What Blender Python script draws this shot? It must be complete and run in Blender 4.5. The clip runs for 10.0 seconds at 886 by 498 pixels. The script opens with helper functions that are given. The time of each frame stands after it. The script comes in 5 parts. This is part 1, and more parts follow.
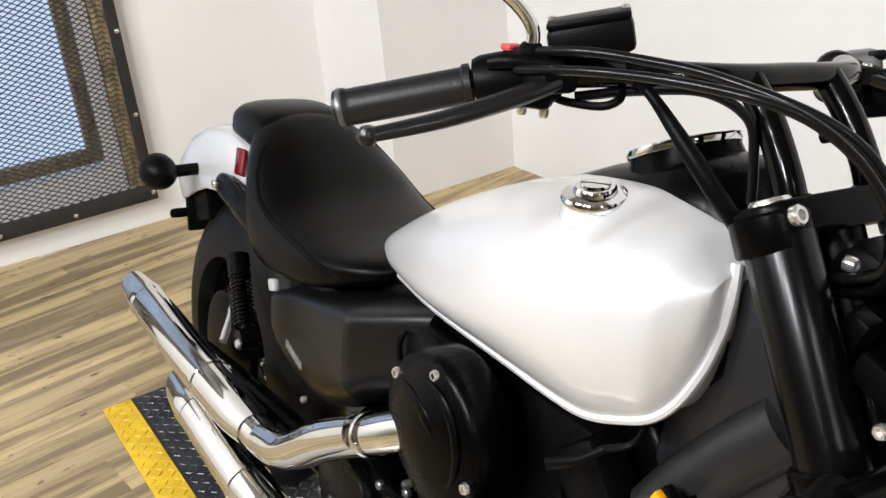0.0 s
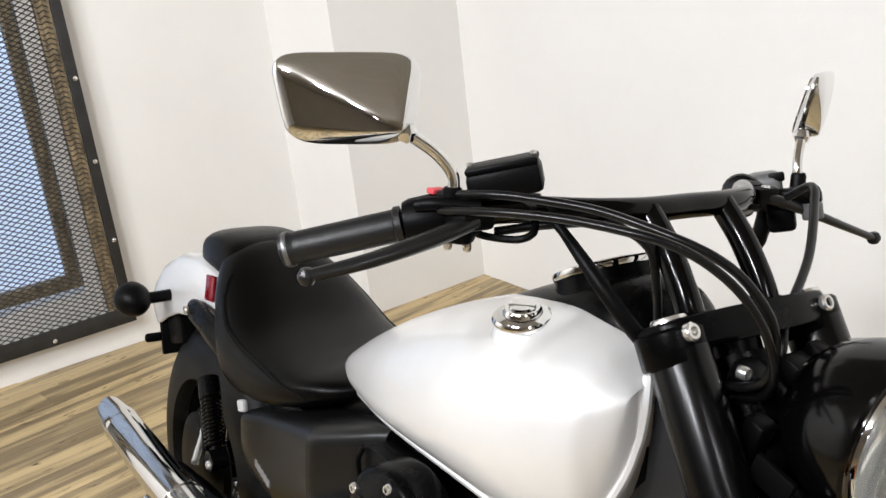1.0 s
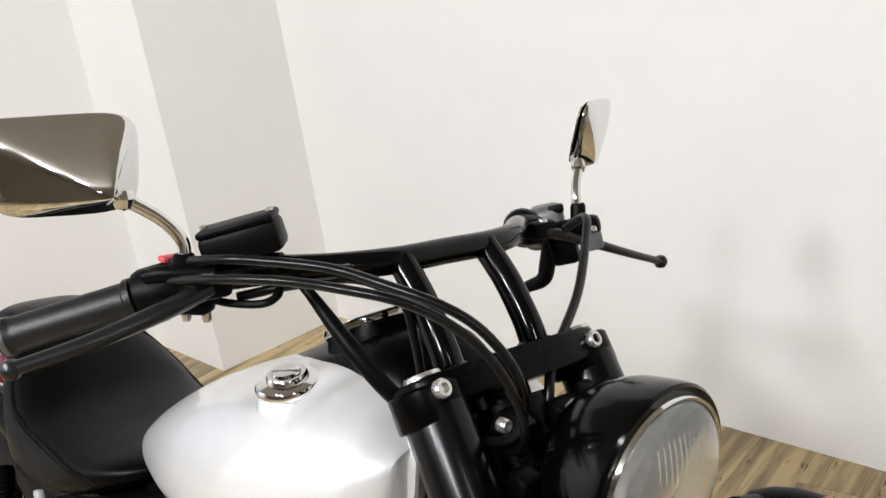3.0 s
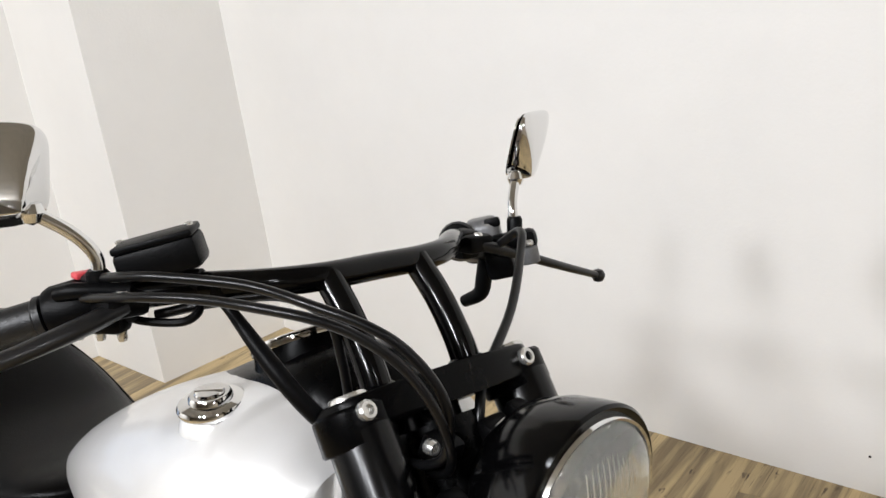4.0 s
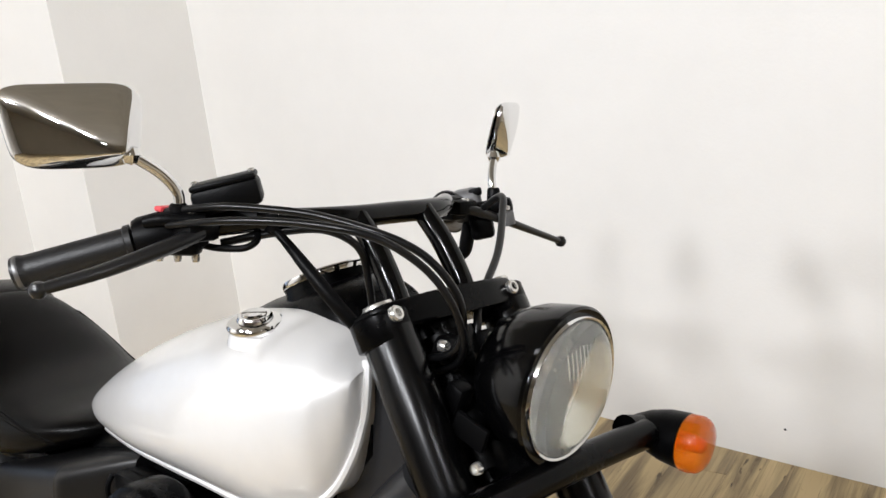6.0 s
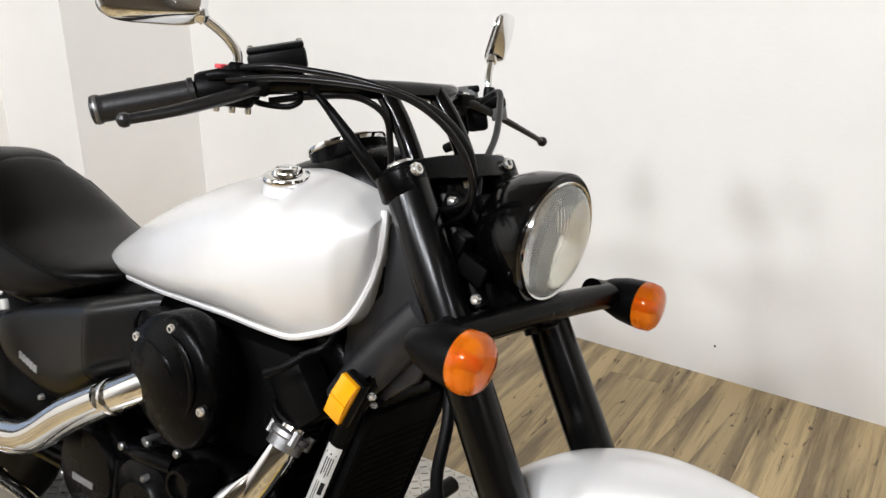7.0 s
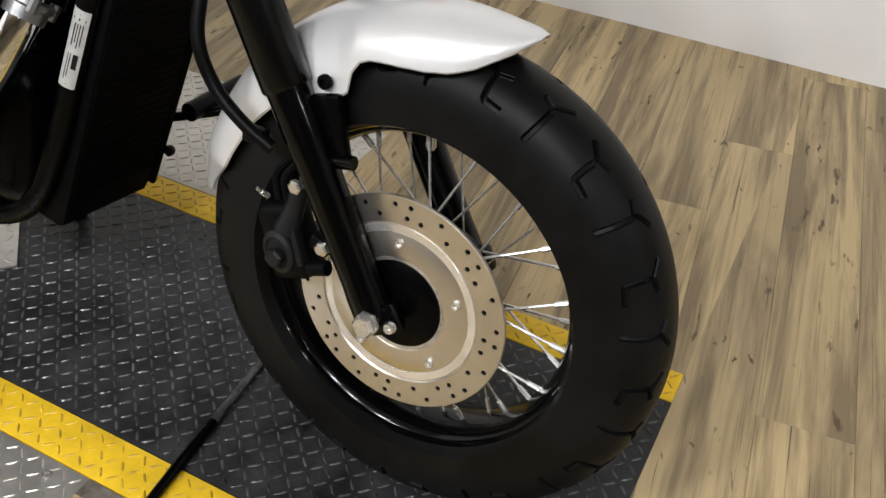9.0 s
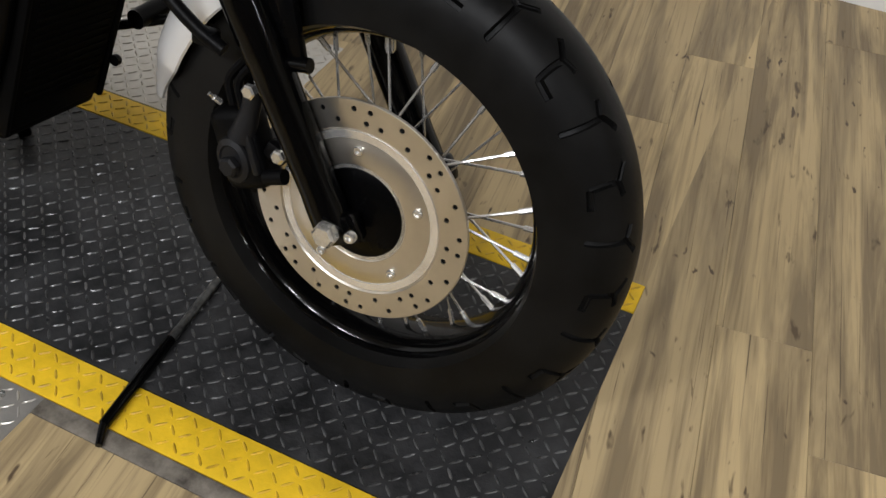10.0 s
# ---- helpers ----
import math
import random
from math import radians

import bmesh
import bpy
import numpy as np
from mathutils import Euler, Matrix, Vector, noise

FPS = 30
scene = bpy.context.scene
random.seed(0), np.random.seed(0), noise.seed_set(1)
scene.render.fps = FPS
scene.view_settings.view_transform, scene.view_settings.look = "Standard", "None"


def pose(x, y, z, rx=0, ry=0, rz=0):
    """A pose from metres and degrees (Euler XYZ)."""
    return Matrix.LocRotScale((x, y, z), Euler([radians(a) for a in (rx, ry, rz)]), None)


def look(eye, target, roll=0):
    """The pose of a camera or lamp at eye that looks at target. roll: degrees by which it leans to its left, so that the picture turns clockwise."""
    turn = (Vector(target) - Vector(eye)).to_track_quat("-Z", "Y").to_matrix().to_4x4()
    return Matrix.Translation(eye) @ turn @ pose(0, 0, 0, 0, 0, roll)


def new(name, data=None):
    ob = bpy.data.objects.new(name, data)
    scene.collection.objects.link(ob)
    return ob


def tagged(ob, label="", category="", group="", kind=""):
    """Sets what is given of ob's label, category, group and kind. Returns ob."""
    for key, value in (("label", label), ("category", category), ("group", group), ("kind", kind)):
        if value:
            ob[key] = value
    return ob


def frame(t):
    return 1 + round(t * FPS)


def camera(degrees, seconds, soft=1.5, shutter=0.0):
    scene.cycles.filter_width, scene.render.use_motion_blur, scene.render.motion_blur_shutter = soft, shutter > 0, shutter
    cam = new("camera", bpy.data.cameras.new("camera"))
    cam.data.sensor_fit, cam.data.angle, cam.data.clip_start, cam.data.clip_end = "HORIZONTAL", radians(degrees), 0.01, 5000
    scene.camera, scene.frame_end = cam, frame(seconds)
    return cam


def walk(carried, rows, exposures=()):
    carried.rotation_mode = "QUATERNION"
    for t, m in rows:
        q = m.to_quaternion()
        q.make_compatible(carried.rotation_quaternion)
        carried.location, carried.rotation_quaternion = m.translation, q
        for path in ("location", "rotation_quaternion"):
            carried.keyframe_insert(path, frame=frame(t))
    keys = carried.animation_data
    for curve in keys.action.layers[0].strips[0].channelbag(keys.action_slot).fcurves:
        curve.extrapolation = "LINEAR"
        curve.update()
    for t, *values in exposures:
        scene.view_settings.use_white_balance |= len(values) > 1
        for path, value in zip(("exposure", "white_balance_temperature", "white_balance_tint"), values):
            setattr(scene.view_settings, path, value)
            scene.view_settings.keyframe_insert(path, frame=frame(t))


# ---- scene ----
cam = camera(51.6, 10.0)
PATH = [
    (0, (0.082, -0.576, 1.318), (-1.459, 0.376, 0.471), -5.1),
    (0.1, (0.109, -0.584, 1.326), (-1.466, 0.370, 0.546), -4.9),
    (0.2, (0.127, -0.582, 1.342), (-1.478, 0.364, 0.614), -5.5),
    (0.3, (0.138, -0.587, 1.354), (-1.476, 0.359, 0.648), -5.8),
    (0.4, (0.147, -0.593, 1.357), (-1.467, 0.353, 0.648), -5.6),
    (0.5, (0.151, -0.588, 1.361), (-1.454, 0.38, 0.663), -5.3),
    (1, (0.176, -0.575, 1.37), (-1.405, 0.469, 0.728), -6.8),
    (1.5, (0.195, -0.535, 1.368), (-1.345, 0.582, 0.751), -8.0),
    (2, (0.204, -0.495, 1.367), (-1.304, 0.677, 0.773), -8.9),
    (2.5, (0.209, -0.464, 1.361), (-1.269, 0.742, 0.761), -9.0),
    (3, (0.21, -0.432, 1.356), (-1.221, 0.827, 0.749), -9.2),
    (4.5, (0.208, -0.396, 1.35), (-1.141, 0.95, 0.745), -7.8),
    (5, (0.223, -0.408, 1.346), (-1.135, 0.927, 0.734), -7.6),
    (5.2, (0.236, -0.416, 1.347), (-1.124, 0.916, 0.734), -7.5),
    (6.3, (0.337, -0.729, 1.34), (-0.852, 0.774, 0.768), -4.2),
    (6.5, (0.357, -0.78, 1.339), (-0.801, 0.738, 0.743), -2.2),
    (7, (0.375, -0.856, 1.309), (-0.767, 0.636, 0.623), -0.7),
    (7.5, (0.395, -0.867, 1.269), (-0.655, 0.612, 0.425), 1.5),
    (8, (0.414, -0.842, 1.213), (-0.525, 0.609, 0.207), 1.8),
    (8.5, (0.424, -0.817, 1.159), (-0.398, 0.612, 0.027), 1.9),
    (9, (0.439, -0.805, 1.11), (-0.234, 0.592, -0.153), 3.1),
    (9.5, (0.443, -0.808, 1.079), (-0.145, 0.572, -0.243), 4.0),
    (10, (0.436, -0.804, 1.074), (-0.105, 0.545, -0.3), 5.1),
]
walk(cam, [(t, look(eye, target, roll)) for t, eye, target, roll in PATH], ((0.0, -0.02), (2.0, -0.04), (3.0, -0.1), (4.5, -0.13), (6.5, -0.04), (8.0, -0.12), (9.0, -0.33), (10.0, -0.64)))

# ---- light ----
world = bpy.data.worlds.new("world")
scene.world = world
world.use_nodes = True
world.node_tree.nodes["Background"].inputs[0].default_value = (0.9, 0.95, 1.0, 1)
world.node_tree.nodes["Background"].inputs[1].default_value = 0.05


def ceiling_lamp(x, y, z, aim, watts, size=0.30, color=(0.93, 0.95, 1.0)):
    data = bpy.data.lights.new("ceiling_lamp", "AREA")
    data.shape, data.size, data.energy, data.color = "DISK", size, watts, color
    ob = new("ceiling_lamp", data)
    ob.matrix_world = look((x, y, z), aim)
    return ob


# a track of three lamps aimed at the motorcycle's corner; below it, three unseen fill lamps added to brighten the room
for lx, aim in ((0.80, (-0.2, 1.5, 1.3)), (0.02, (-0.7, 1.5, 1.3)), (-1.00, (-1.4, 1.5, 1.3))):
    ceiling_lamp(lx, -2.70, 2.88, aim, 63)
for lx, ly, lw in ((2.6, -0.9, 28), (2.5, -5.0, 26), (5.0, -1.6, 52)):
    ceiling_lamp(lx, ly, 2.93, (lx, ly, 0), lw)


# Unseen lamp added to wash the west wall, for highlights on black parts.
ceiling_lamp(-1.50, -3.00, 2.88, (-3.3, -2.2, 1.2), 75)


# ---- materials ----
def material(name, color, rough=0.5, metal=0.0, vary=0.0, scale=8.0, bump=0.0, bump_scale=200.0, color2=None, stretch=(1, 1, 1), rough_vary=0.0, coat=0.0, spec=0.5):
    m = bpy.data.materials.new(name)
    m.use_nodes = True
    nt, bsdf = m.node_tree, m.node_tree.nodes["Principled BSDF"]
    bsdf.inputs["Base Color"].default_value = (*color, 1)
    bsdf.inputs["Roughness"].default_value = rough
    bsdf.inputs["Metallic"].default_value = metal
    bsdf.inputs["Coat Weight"].default_value = coat
    bsdf.inputs["Specular IOR Level"].default_value = spec
    coord = nt.nodes.new("ShaderNodeTexCoord")
    place = nt.nodes.new("ShaderNodeMapping")
    place.inputs["Scale"].default_value = stretch
    nt.links.new(coord.outputs["Object"], place.inputs[0])
    if vary or color2:
        tex = nt.nodes.new("ShaderNodeTexNoise")
        tex.inputs["Scale"].default_value, tex.inputs["Detail"].default_value, tex.inputs["Roughness"].default_value = scale, 6, 0.65
        nt.links.new(place.outputs[0], tex.inputs["Vector"])
        ramp = nt.nodes.new("ShaderNodeValToRGB")
        ramp.color_ramp.elements[0].position, ramp.color_ramp.elements[1].position = 0.3, 0.7
        ramp.color_ramp.elements[0].color = (*(c * (1 - vary) for c in color), 1)
        ramp.color_ramp.elements[1].color = (*(color2 or [min(1, c * (1 + vary)) for c in color]), 1)
        nt.links.new(tex.outputs["Fac"], ramp.inputs[0])
        nt.links.new(ramp.outputs[0], bsdf.inputs["Base Color"])
        if rough_vary:
            span = nt.nodes.new("ShaderNodeMapRange")
            span.inputs[3].default_value, span.inputs[4].default_value = rough - rough_vary, rough + rough_vary
            nt.links.new(tex.outputs["Fac"], span.inputs[0])
            nt.links.new(span.outputs[0], bsdf.inputs["Roughness"])
    if bump:
        fine = nt.nodes.new("ShaderNodeTexNoise")
        fine.inputs["Scale"].default_value, fine.inputs["Detail"].default_value = bump_scale, 4
        nt.links.new(place.outputs[0], fine.inputs["Vector"])
        b = nt.nodes.new("ShaderNodeBump")
        b.inputs["Strength"].default_value, b.inputs["Distance"].default_value = bump, 0.002
        nt.links.new(fine.outputs["Fac"], b.inputs["Height"])
        nt.links.new(b.outputs[0], bsdf.inputs["Normal"])
    return m


WALL = material("wall_paint", (0.82, 0.805, 0.775), 0.75, vary=0.03, scale=1.5, bump=0.25, bump_scale=120)
# Ceiling, south and east tones are set for reflections and bounced light.
CEIL = material("ceiling_paint", (0.33, 0.308, 0.272), 0.9, vary=0.08, scale=3)
FARWALL = material("far_wall_paint", (0.34, 0.295, 0.235), 0.8, vary=0.05, scale=2)
EASTWALL = material("east_wall_paint", (0.62, 0.56, 0.46), 0.8, vary=0.05, scale=2)
def plank_material():
    """Printed oak: long streaks, darker cathedral grain, small knots, each plank a little different."""
    m = bpy.data.materials.new("plank_vinyl")
    m.use_nodes = True
    nt, bsdf = m.node_tree, m.node_tree.nodes["Principled BSDF"]
    add = nt.nodes.new
    coord, info, shift = add("ShaderNodeTexCoord"), add("ShaderNodeObjectInfo"), add("ShaderNodeVectorMath")
    nt.links.new(coord.outputs["Object"], shift.inputs[0])
    spread = add("ShaderNodeVectorMath")
    spread.operation = "SCALE"
    spread.inputs[0].default_value = (13.0, 29.0, 7.0)
    nt.links.new(info.outputs["Random"], spread.inputs["Scale"])
    nt.links.new(spread.outputs[0], shift.inputs[1])

    def streak(sx, sy, scale, lo, hi, detail=5):
        mp, tx, rp = add("ShaderNodeMapping"), add("ShaderNodeTexNoise"), add("ShaderNodeMapRange")
        mp.inputs["Scale"].default_value = (sx, sy, 1)
        tx.inputs["Scale"].default_value, tx.inputs["Detail"].default_value, tx.inputs["Roughness"].default_value, tx.inputs["Distortion"].default_value = scale, detail, 0.6, 0.4
        rp.inputs[1].default_value, rp.inputs[2].default_value = lo, hi
        nt.links.new(shift.outputs[0], mp.inputs[0])
        nt.links.new(mp.outputs[0], tx.inputs["Vector"])
        nt.links.new(tx.outputs["Fac"], rp.inputs[0])
        return rp.outputs[0]

    def mix(fac, a, b):
        n = add("ShaderNodeMix")
        n.data_type = "RGBA"
        for sock, v in ((n.inputs[6], a), (n.inputs[7], b)):
            if isinstance(v, tuple):
                sock.default_value = (*v, 1)
            else:
                nt.links.new(v, sock)
        if isinstance(fac, float):
            n.inputs[0].default_value = fac
        else:
            nt.links.new(fac, n.inputs[0])
        return n.outputs[2]

    tone = mix(streak(7.5, 0.55, 2.1, 0.42, 0.58), (0.57, 0.43, 0.225), (0.215, 0.158, 0.086))
    tone = mix(info.outputs["Random"], tone, mix(0.35, tone, (0.24, 0.185, 0.11)))
    grain = streak(60, 1.5, 2.5, 0.52, 0.70, 8)
    half = add("ShaderNodeMath")
    half.operation = "MULTIPLY"
    half.inputs[1].default_value = 0.5
    nt.links.new(grain, half.inputs[0])
    tone = mix(half.outputs[0], tone, (0.165, 0.118, 0.064))
    tone = mix(streak(14, 3.5, 2.6, 0.65, 0.72, 3), tone, (0.10, 0.068, 0.036))
    tone = mix(streak(95, 1.1, 2.2, 0.65, 0.71, 3), tone, (0.115, 0.082, 0.046))
    tone = mix(streak(22, 8, 2.0, 0.69, 0.74, 2), tone, (0.09, 0.06, 0.035))
    nt.links.new(tone, bsdf.inputs["Base Color"])
    rough = add("ShaderNodeMapRange")
    rough.inputs[3].default_value, rough.inputs[4].default_value = 0.38, 0.55
    nt.links.new(grain, rough.inputs[0])
    nt.links.new(rough.outputs[0], bsdf.inputs["Roughness"])
    bsdf.inputs["Specular IOR Level"].default_value = 0.35
    bump = add("ShaderNodeBump")
    bump.inputs["Strength"].default_value, bump.inputs["Distance"].default_value, bump.invert = 0.25, 0.001, True
    nt.links.new(grain, bump.inputs["Height"])
    nt.links.new(bump.outputs[0], bsdf.inputs["Normal"])
    return m


WOOD = plank_material()
PLATE = material("tread_plate_black", (0.008, 0.0082, 0.009), 0.40, 0.0, vary=0.6, scale=9, bump=0.6, bump_scale=90, color2=(0.040, 0.040, 0.041), rough_vary=0.16, spec=0.22)
STUD = material("tread_stud_worn", (0.012, 0.012, 0.013), 0.30, 0.4, vary=0.7, scale=26, color2=(0.15, 0.15, 0.15), rough_vary=0.14)
YELLOW = material("yellow_paint", (0.75, 0.48, 0.02), 0.45, vary=0.18, scale=16, bump=0.2, bump_scale=120, rough_vary=0.1, spec=0.3)
SILVER = material("tread_plate_bare", (0.55, 0.53, 0.49), 0.38, 0.75, vary=0.2, scale=14, rough_vary=0.1)
WHITE = material("white_metallic_paint", (0.67, 0.665, 0.655), 0.42, 0.34, vary=0.015, scale=30, coat=0.8)
NECK = material("grey_black_plastic", (0.014, 0.014, 0.015), 0.32, vary=0.2, scale=20, bump=0.1, bump_scale=500, spec=0.36)
BLACK = material("satin_black_paint", (0.0012, 0.0012, 0.0013), 0.27, vary=0.3, scale=12, rough_vary=0.04, spec=0.075)
FORKS = material("satin_black_fork", (0.0014, 0.0014, 0.0015), 0.24, vary=0.2, scale=20, rough_vary=0.03, spec=0.22)
GLOSS = material("gloss_black_paint", (0.0010, 0.0010, 0.0011), 0.13, spec=0.20)
MATTE = material("black_plastic", (0.0018, 0.0018, 0.0020), 0.40, vary=0.25, scale=20, bump=0.15, bump_scale=500, spec=0.08)
CABLE = material("cable_sheath", (0.003, 0.003, 0.0033), 0.28, vary=0.2, scale=30, spec=0.26)
# Black with hardly any sheen; puts the shade round radiator and neck into colour.
SHADED = material("shade_black", (0.0016, 0.0016, 0.0017), 0.6, vary=0.3, scale=25, spec=0.04)
RUBBER = material("tyre_rubber", (0.0026, 0.0025, 0.0024), 0.42, vary=0.35, scale=7, bump=0.12, bump_scale=900, color2=(0.009, 0.0088, 0.0084), spec=0.10)
LEATHER = material("black_vinyl", (0.0010, 0.0009, 0.0009), 0.30, vary=0.3, scale=6, bump=0.3, bump_scale=420, rough_vary=0.015, spec=0.10)
COVER = material("satin_cover_plastic", (0.0035, 0.0035, 0.0037), 0.34, vary=0.25, scale=14, bump=0.12, bump_scale=600, rough_vary=0.03, spec=0.34)
CHROME = material("chrome", (0.72, 0.72, 0.715), 0.06, 1.0)
STEEL = material("zinc_steel", (0.72, 0.71, 0.68), 0.24, 0.86, vary=0.2, scale=60)
DISC = material("brake_disc_steel", (0.63, 0.590, 0.520), 0.30, 0.95, vary=0.12, scale=8, stretch=(1, 1, 1), rough_vary=0.08)
AMBER = material("amber_lens", (0.94, 0.235, 0.008), 0.06)
AMBER.node_tree.nodes["Principled BSDF"].inputs["Transmission Weight"].default_value = 0.72
AMBER.node_tree.nodes["Principled BSDF"].inputs["IOR"].default_value = 1.42
YREF = material("yellow_reflector", (0.78, 0.33, 0.006), 0.15)
RED = material("red_reflector", (0.14, 0.004, 0.010), 0.15)
REDSW = material("red_switch", (0.52, 0.05, 0.06), 0.4)
LABEL = material("label_white", (0.40, 0.40, 0.385), 0.4, vary=0.15, scale=60)
INK = material("flat_black", (0.01, 0.01, 0.01), 0.6, spec=0.1)
GRIP = material("grip_rubber", (0.009, 0.009, 0.0095), 0.38, vary=0.25, scale=40, bump=0.2, bump_scale=600, spec=0.36)
LEVER = material("satin_lever_paint", (0.008, 0.008, 0.0085), 0.30, vary=0.2, scale=40, spec=0.4)
DULL = material("dull_bolt_steel", (0.20, 0.20, 0.20), 0.36, 0.85, vary=0.3, scale=50)
GRIME = material("grimy_worn_edge", (0.09, 0.075, 0.055), 0.6, vary=0.5, scale=26, bump=0.6, bump_scale=90, color2=(0.26, 0.23, 0.19), rough_vary=0.15)
JAMB = material("jamb_tan_wood", (0.13, 0.095, 0.05), 0.6, vary=0.6, scale=14, stretch=(4, 4, 1), bump=0.3, bump_scale=60, color2=(0.34, 0.27, 0.16))
IRON = material("gate_black_iron", (0.02, 0.019, 0.018), 0.5, vary=0.4, scale=18, bump=0.2)
RUST = material("gate_stained_wood", (0.035, 0.024, 0.013), 0.6, vary=0.7, scale=12, stretch=(5, 5, 1), bump=0.3, bump_scale=60, color2=(0.32, 0.24, 0.135))

# ---- mesh tools ----
def part(name, bm, mat, parent=None, label="", sharp=38):
    bmesh.ops.recalc_face_normals(bm, faces=bm.faces)
    for f in bm.faces:
        f.smooth = True
    for e in bm.edges:
        if len(e.link_faces) == 2 and e.calc_face_angle(0) > radians(sharp):
            e.smooth = False
    me = bpy.data.meshes.new(name)
    bm.to_mesh(me)
    bm.free()
    me.materials.append(mat)
    ob = new(name, me)
    ob.parent = parent
    if label:
        ob["label"] = label
    return ob


def smooth_line(pts, n=6):
    """A Catmull-Rom line through the points."""
    pts = [Vector(p) for p in pts]
    if len(pts) < 3:
        return pts
    ext = [2 * pts[0] - pts[1], *pts, 2 * pts[-1] - pts[-2]]
    out = []
    for i in range(1, len(ext) - 2):
        a, b, c, d = ext[i - 1 : i + 3]
        for k in range(n):
            t = k / n
            out.append(0.5 * (2 * b + (c - a) * t + (2 * a - 5 * b + 4 * c - d) * t * t + (3 * b - a - 3 * c + d) * t**3))
    return [*out, pts[-1]]


def bridge(bm, rings, cap=True):
    for a, b in zip(rings, rings[1:]):
        for i in range(len(a)):
            j = (i + 1) % len(a)
            bm.faces.new((a[i], a[j], b[j], b[i]))
    if cap:
        bm.faces.new(rings[0][::-1])
        bm.faces.new(rings[-1])


def tube(pts, r, seg=12, n=6, bm=None, cap=True, flat=1.0):
    """A swept round bar; r is one radius or one for each point."""
    bm = bm or bmesh.new()
    line = smooth_line(pts, n)
    radii = [r] * len(line) if not isinstance(r, (list, tuple)) else [float(v) for v in np.interp(np.linspace(0, len(r) - 1, len(line)), range(len(r)), r)]
    up, rings = None, []
    for i, p in enumerate(line):
        d = (line[min(i + 1, len(line) - 1)] - line[max(i - 1, 0)]).normalized()
        if up is None:
            up = Vector((0, 0, 1)) if abs(d.z) < 0.9 else Vector((0, 1, 0))
        up = (up - d * up.dot(d)).normalized()
        side = d.cross(up)
        rings.append([bm.verts.new(p + radii[i] * (math.cos(a) * side * flat + math.sin(a) * up)) for a in (2 * math.pi * k / seg for k in range(seg))])
    bridge(bm, rings, cap)
    return bm


def lathe(profile, m=Matrix(), seg=32, bm=None, closed=False):
    """A turned body: profile of (radius, height) about the z axis of m."""
    bm = bm or bmesh.new()
    rings = []
    for r, h in profile:
        if r < 1e-5:
            rings.append([bm.verts.new(m @ Vector((0, 0, h)))])
        else:
            rings.append([bm.verts.new(m @ Vector((r * math.cos(a), r * math.sin(a), h))) for a in (2 * math.pi * k / seg for k in range(seg))])
    if closed:
        rings.append(rings[0])
    for a, b in zip(rings, rings[1:]):
        for i in range(seg):
            j = (i + 1) % seg
            quad = [a[i % len(a)], a[j % len(a)], b[j % len(b)], b[i % len(b)]]
            quad = list(dict.fromkeys(quad))
            if len(quad) > 2:
                bm.faces.new(quad)
    if not closed:
        for ring in (rings[0], rings[-1]):
            if len(ring) > 2:
                bm.faces.new(ring)
    return bm


def box(size, m=Matrix(), bevel=0.003, bm=None, seg=2):
    bm = bm or bmesh.new()
    made = bmesh.ops.create_cube(bm, size=1, matrix=m @ Matrix.Diagonal((*size, 1)))
    if bevel:
        edges = list({e for v in made["verts"] for e in v.link_edges})
        bmesh.ops.bevel(bm, geom=edges, offset=bevel, segments=seg, profile=0.5, affect="EDGES")
    return bm


def plate(outline, thick, m=Matrix(), bevel=0.0, bm=None):
    """A flat plate of the given outline in m's xy plane, from z 0 to thick."""
    bm = bm or bmesh.new()
    low = [bm.verts.new(m @ Vector((x, y, 0))) for x, y in outline]
    high = [bm.verts.new(m @ Vector((x, y, thick))) for x, y in outline]
    bridge(bm, [low, high])
    if bevel:
        top = [e for e in bm.edges if all(v in high for v in e.verts)] + [e for e in bm.edges if all(v in low for v in e.verts)]
        bmesh.ops.bevel(bm, geom=top, offset=bevel, segments=2, profile=0.5, affect="EDGES")
    return bm


def along(a, b):
    """A frame at a whose z axis points to b."""
    a, b = Vector(a), Vector(b)
    return Matrix.Translation(a) @ (b - a).to_track_quat("Z", "Y").to_matrix().to_4x4()


def superring(w, zt, zb, zm, p=2.3, n=28, q=None):
    """A closed section in (y, z): half width w, top, bottom, height of the widest place."""
    out = []
    for k in range(n):
        a = 2 * math.pi * k / n
        c, s = math.cos(a), math.sin(a)
        e = p if s > 0 else (q or p)
        y = w * math.copysign(abs(c) ** (2 / e), c)
        z = zm + (zt - zm if s > 0 else zm - zb) * math.copysign(abs(s) ** (2 / e), s)
        out.append((y, z))
    return out


def loft(stations, n=28, p=2.3, q=None, steps=4, bm=None):
    """A body lofted along x through stations of (x, half width, top, bottom, widest height)."""
    bm = bm or bmesh.new()
    line = smooth_line_n(stations, steps)
    rings = [[bm.verts.new((x, y, z)) for y, z in superring(max(w, 0.002), zt, zb, zm, p, n, q)] for x, w, zt, zb, zm in line]
    bridge(bm, rings)
    return bm


def smooth_line_n(rows, n):
    rows = np.array(rows, float)
    ext = np.vstack([2 * rows[0] - rows[1], rows, 2 * rows[-1] - rows[-2]])
    out = []
    for i in range(1, len(ext) - 2):
        a, b, c, d = ext[i - 1 : i + 3]
        for k in range(n):
            t = k / n
            out.append(0.5 * (2 * b + (c - a) * t + (2 * a - 5 * b + 4 * c - d) * t * t + (3 * b - a - 3 * c + d) * t**3))
    return [*out, rows[-1]]


